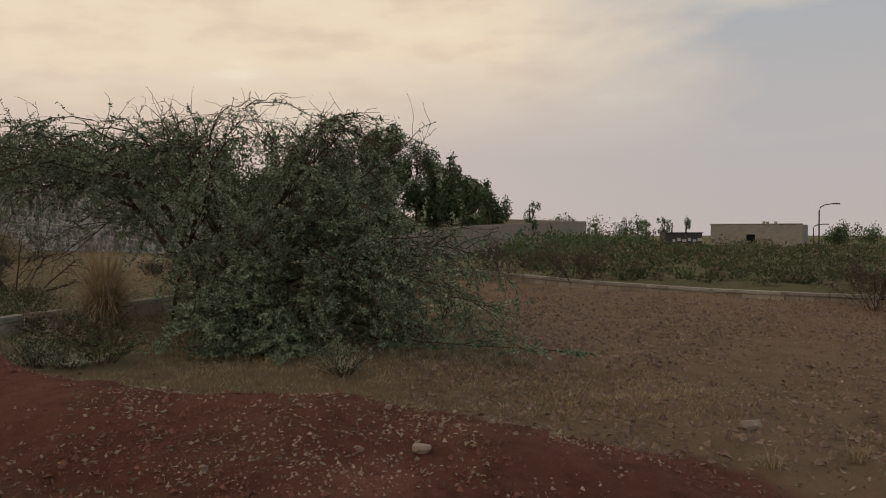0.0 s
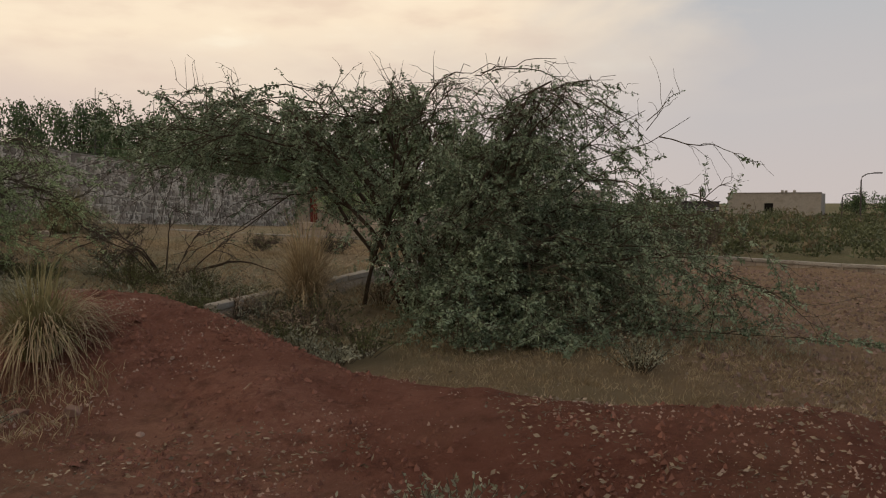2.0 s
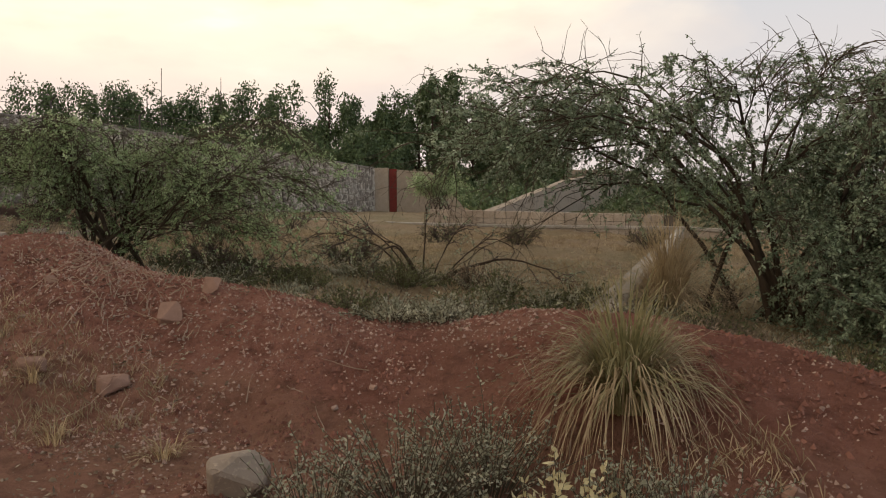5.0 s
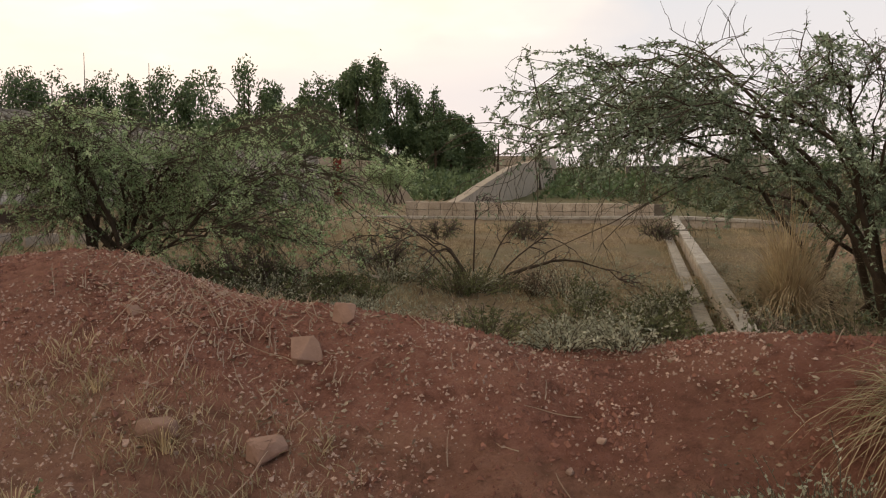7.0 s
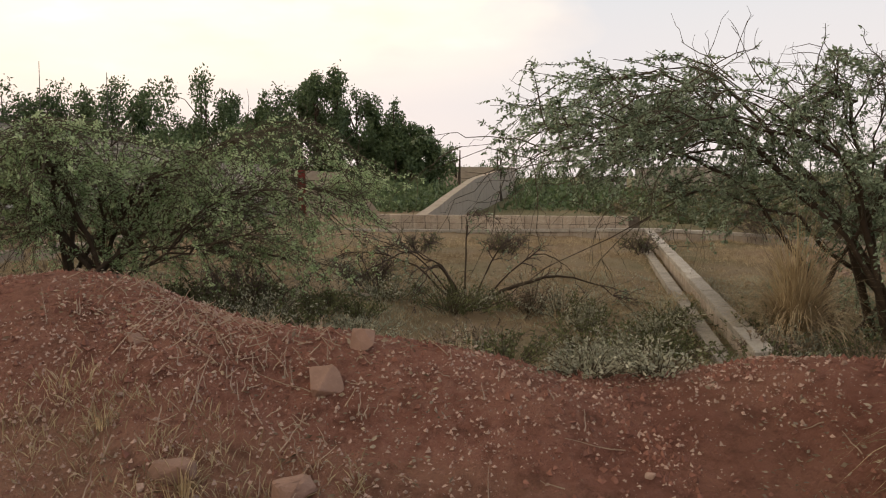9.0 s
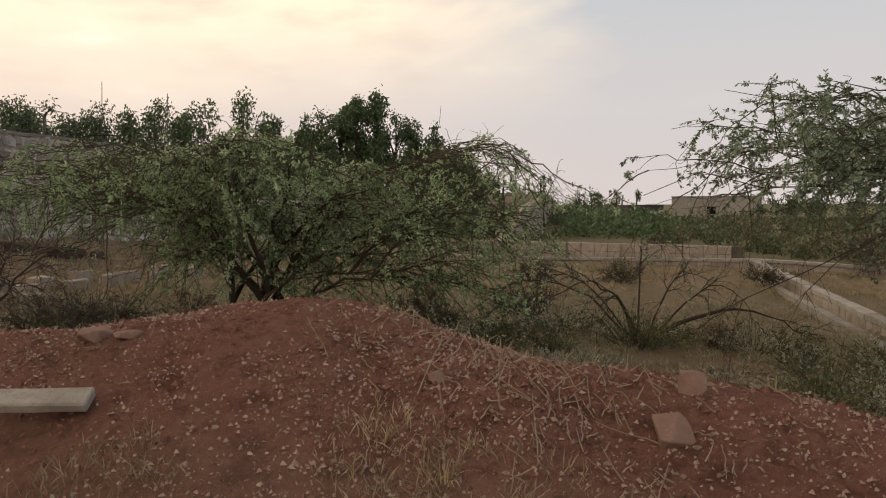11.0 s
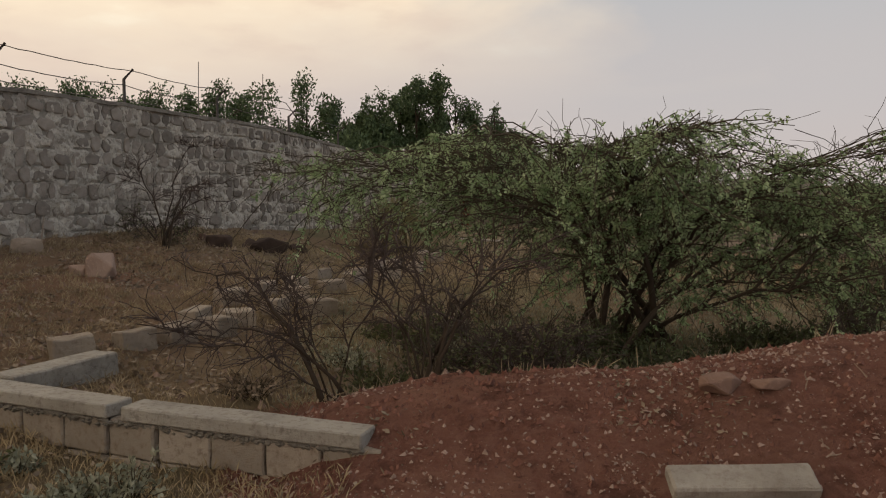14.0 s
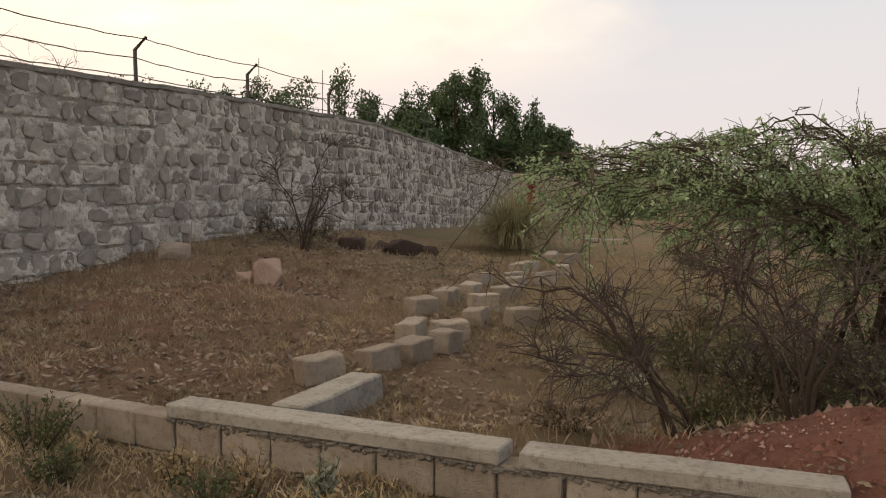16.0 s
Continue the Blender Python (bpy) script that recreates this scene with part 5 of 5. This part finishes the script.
# ---- distant trees ----
def far_tree(x, y, h, w, label, mat=M_LEAF_FAR, clumps=25, n=260, leaf=0.39, low=0.08):
    z = float(base(x, y))
    top = thing("tree", x, y, z, label, "tree", "row of distant trees")
    tk = Heap()
    bend = rng.normal(size=2) * 0.2
    tube(tk, [(0, 0, -0.2), (bend[0], bend[1], h * 0.4), (bend[0] * 1.5, bend[1] * 1.5, h * 0.92)], 0.2, 0.04, 6)
    cr = Heap()
    for k in range(clumps):
        f = rng.uniform(low, 0.93)
        wid = w * (0.35 + 0.65 * math.sin(math.pi * min(1, (1.02 - f) / 0.85)) ** 0.8)
        c = np.array([rng.normal() * wid * 0.42, rng.normal() * wid * 0.3, h * f])
        tube(tk, [(0, 0, h * f * 0.75), c * (0.5, 0.5, 0.95), c], 0.05, 0.015, 4)
        r = rng.uniform(0.4, 0.75) * w * 0.42
        p = unit(rng.normal(size=(n, 3))) * rng.random((n, 1)) ** 0.35
        p = p * (r, r, r * rng.uniform(1.3, 2.2)) + c
        leaves(cr, p, rng.normal(size=(n, 3)) * 0.6 - np.array([0, 0, 0.8]), leaf * rng.uniform(0.5, 1.2, n), leaf * 0.42)
    p = np.array([(0, 0, h * 0.97)]) + rng.normal(size=(n // 2, 3)) * (w * 0.09, w * 0.09, h * 0.035)
    leaves(cr, p, rng.normal(size=(n // 2, 3)) - np.array([0, 0, 0.8]), leaf * 0.8, leaf * 0.35)
    tk.make("trunk", M_BARK, top)
    cr.make("crown", mat, top)


TREES = [(-45, 10.9, 4), (-40.5, 11.2, 4), (-36.5, 11.2, 4), (-33, 10.9, 4), (-29.6, 10.1, 3.6), (-26.3, 10.4, 3.2), (-23.8, 11.1, 3.2), (-21.5, 10.1, 3), (-18.9, 8.2, 3), (-16.6, 11.4, 3.2),
         (-13.6, 9.7, 3), (-11.5, 8.7, 2.8), (-9.8, 10.5, 2.6), (-8.1, 10.2, 2.6), (-6.4, 11.8, 2.4), (-4.6, 12.2, 2.5), (-3.0, 10.3, 2.6), (-1.1, 8.4, 2.6), (0.7, 9.3, 2.2), (2.1, 7.2, 2.0), (3.9, 6.9, 1.9)]
for x, h, w in TREES:
    y = 86 + rng.uniform(-3, 3)
    k = (y - 4.84) / (86 - 4.84)
    far_tree(-10.48 + (x + 10.48) * k, y, (h - 0.35 - 1.94) * k + 1.94, w * 1.15, "tall dark green eucalyptus tree in a distant row")
for _ in range(26):
    x, y = rng.uniform(-46, -2), rng.uniform(74, 82)
    far_tree(x, y, rng.uniform(4.2, 5.8), rng.uniform(3.6, 5.0), "bushy dark green tree below the distant row", clumps=16, n=200, low=0.03)
for x, y, h, w in [(14.5, 112, 3.6, 2.6), (26, 118, 3.3, 3.2), (49, 108, 2.5, 3.2), (54, 112, 2.2, 3.6), (20, 116, 2.9, 4.5), (46.5, 104, 2.2, 1.8), (60, 112, 2.2, 4), (11, 118, 3.2, 3)]:
    far_tree(x, y, h, w, "low rounded tree on the far horizon", clumps=9, n=120, leaf=0.3, low=0.45)
for x, y in ((33.0, 120), (31, 121), (29.5, 119), (27.5, 120), (24.5, 119)):
    far_tree(x, y, rng.uniform(3.4, 4.0), 1.1, "thin bare-topped tree behind the shed", clumps=6, n=60, leaf=0.25, low=0.4)
for x, y, h in ((3.4, 70.0, 4.3), (7.3, 72.0, 4.1)):
    far_tree(x, y, h, 1.2, "slim young tree beside the far wall", clumps=6, n=70, leaf=0.2, low=0.5)

# ---- stones of the rubble wall, the nearest as pieces of their own ----
def rubble_stone(w, h, seed):
    """A rough face of a stone, proud of the mortar: uneven outline, chamfered rim. Lies in x-z, faces -y."""
    r = np.random.default_rng(seed)
    n = 8
    a = np.sort((np.arange(n) + 0.5) / n * 2 * np.pi + r.uniform(-0.28, 0.28, n))
    sq = 1 / np.maximum(np.abs(np.cos(a)), np.abs(np.sin(a)))
    rad = np.minimum(sq, 1.32) * r.uniform(0.84, 1.06, n)
    x, z = np.cos(a) * rad * w / 2, np.sin(a) * rad * h / 2
    back = np.column_stack([x, np.full(n, 0.02), z])
    rim = np.column_stack([x * 0.97, -r.uniform(0.014, 0.030, n), z * 0.97])
    face = np.column_stack([x * 0.78, -r.uniform(0.022, 0.040, n), z * 0.78])
    mid = np.array([[r.normal() * 0.02, -r.uniform(0.024, 0.042), r.normal() * 0.02]])
    v = np.concatenate([back, rim, face, mid])
    i = np.arange(n)
    j = (i + 1) % n
    f = [tuple(q) for q in np.stack([i, j, j + n, i + n], 1)] + [tuple(q) for q in np.stack([i + n, j + n, j + 2 * n, i + 2 * n], 1)]
    f += [(int(p) + 2 * n, int(q) + 2 * n, 3 * n) for p, q in zip(i, j)]
    return v, [tuple(int(c) for c in q) for q in f]


KINDS = []
for k in range(24):
    w0, h0 = (0.20, 0.26, 0.34, 0.15)[k % 4], (0.24, 0.2, 0.17, 0.26)[k % 4]
    v, f = rubble_stone(w0, h0, 100 + k)
    me = bpy.data.meshes.new("stone")
    me.from_pydata(v.tolist(), [], f)
    me.materials.append(M_RUBBLE)
    KINDS.append((w0, h0, me, v, f))
rest = Heap()
RL = np.asarray(RUB)
rcum = np.concatenate([[0], np.cumsum(np.linalg.norm(np.diff(RL, axis=0), axis=1))])
count = 0
row = 0
for row in range(9):
    s = rng.uniform(0, 0.2)
    while s < rcum[-1] - 0.3:
        w0, h0, me, v, f = KINDS[rng.integers(24)]
        sc = rng.uniform(0.85, 1.15)
        s += w0 * sc / 2 + 0.020
        x, y = np.interp(s, rcum, RL[:, 0]), np.interp(s, rcum, RL[:, 1])
        x2, y2 = np.interp(s + 0.05, rcum, RL[:, 0]), np.interp(s + 0.05, rcum, RL[:, 1])
        d = unit(np.array([x2 - x, y2 - y]))
        nr = np.array([d[1], -d[0]])
        z = float(TOPZ(y)) - 0.20 - 0.245 * row + 0.018 * math.sin(s * 1.3 + row * 2.1) + rng.normal() * 0.012
        s += w0 * sc / 2 + 0.020
        if z < float(base(x, y)) - 0.15:
            continue
        ang = math.degrees(math.atan2(d[1], d[0]))
        m = pose(x + nr[0] * 0.20, y + nr[1] * 0.20, z, 0, rng.normal() * 6, ang) @ Matrix.Diagonal((sc, 1, sc * min(1.0, 0.25 / h0), 1))
        if count < 300 and 17.0 < y < 22.2:
            ob = new("stone", me)
            ob.parent = rubble
            ob.matrix_basis = m
            count += 1
        else:
            a = np.array(m)
            hv = v @ a[:3, :3].T + a[:3, 3]
            rest.v.append(hv)
            rest.f.append([tuple(c + rest.n for c in q) for q in f])
            rest.n += len(hv)
faces = [q for grp in rest.f for q in grp]
far_stones = mesh_ob("stone_facing", np.concatenate(rest.v), faces, M_RUBBLE, rubble)
tagged(far_stones, kind="stuff")
# smeared mortar between the stones
fs = np.concatenate([np.arange(6.0, 22.0, 0.03), np.arange(22.0, rcum[-1], 0.07)])
fx, fy = np.interp(fs, rcum, RL[:, 0]), np.interp(fs, rcum, RL[:, 1])
fd = unit(np.column_stack([np.interp(fs + 0.3, rcum, RL[:, 0]) - np.interp(fs - 0.3, rcum, RL[:, 0]), np.interp(fs + 0.3, rcum, RL[:, 1]) - np.interp(fs - 0.3, rcum, RL[:, 1])]))
fv = np.arange(0, 2.5, 0.022)
FS, FV = np.meshgrid(fs, fv)
k = len(fs)
lump = 0.210 + 0.060 * (vnoise(FS, FV, 4.5, 21) - 0.42) + 0.040 * (vnoise(FS * 1.2, FV, 10, 22) - 0.45) + 0.026 * (vnoise(FS, FV, 21, 23) - 0.5)
course = np.abs((FV - 0.0375 - 0.018 * np.sin(FS * 1.3) + 0.1225) % 0.245 - 0.1225)
lump = lump - 0.055 * np.exp(-(course / 0.014) ** 2) * smooth(vnoise(FS, FV, 2.6, 24), 0.38, 0.62)
MX, MY = fx[None] + fd[:, 1][None] * lump, fy[None] - fd[:, 0][None] * lump
MZ = TOPZ(fy)[None] - 0.04 - FV
mi = np.arange(FS.size).reshape(FS.shape)
mf = np.stack([mi[:-1, :-1], mi[1:, :-1], mi[1:, 1:], mi[:-1, 1:]], axis=-1).reshape(-1, 4)
mesh_ob("pointing", np.column_stack([MX.ravel(), MY.ravel(), MZ.ravel()]), mf.tolist(), M_POINT, rubble, "smeared grey mortar between the stones")
cap = Heap()
cp, cd, _ = along(RUB, 0.35)
cz = TOPZ(cp[:, 1])
cn = np.column_stack([cd[:, 1], -cd[:, 0]])
w = 0.24 + rng.normal(size=len(cp)) * 0.008
o, q = cp + cn * w[:, None], cp - cn * w[:, None]
jz = cz + rng.normal(size=len(cp)) * 0.008
n = len(cp)
v = np.concatenate([np.column_stack([o, jz - 0.07]), np.column_stack([o, jz - 0.01]), np.column_stack([cp, jz + 0.012]), np.column_stack([q, jz - 0.01]), np.column_stack([q, jz - 0.07])])
i = np.arange(n - 1)
for k in range(4):
    cap.f.append(np.stack([i + k * n, i + 1 + k * n, i + 1 + (k + 1) * n, i + (k + 1) * n], 1))
cap.f.append(np.stack([i + 4 * n, i + 1 + 4 * n, i + 1, i], 1))
cap.v.append(v)
cap.make("capping", M_MORTAR, rubble, "smooth grey mortar capping")
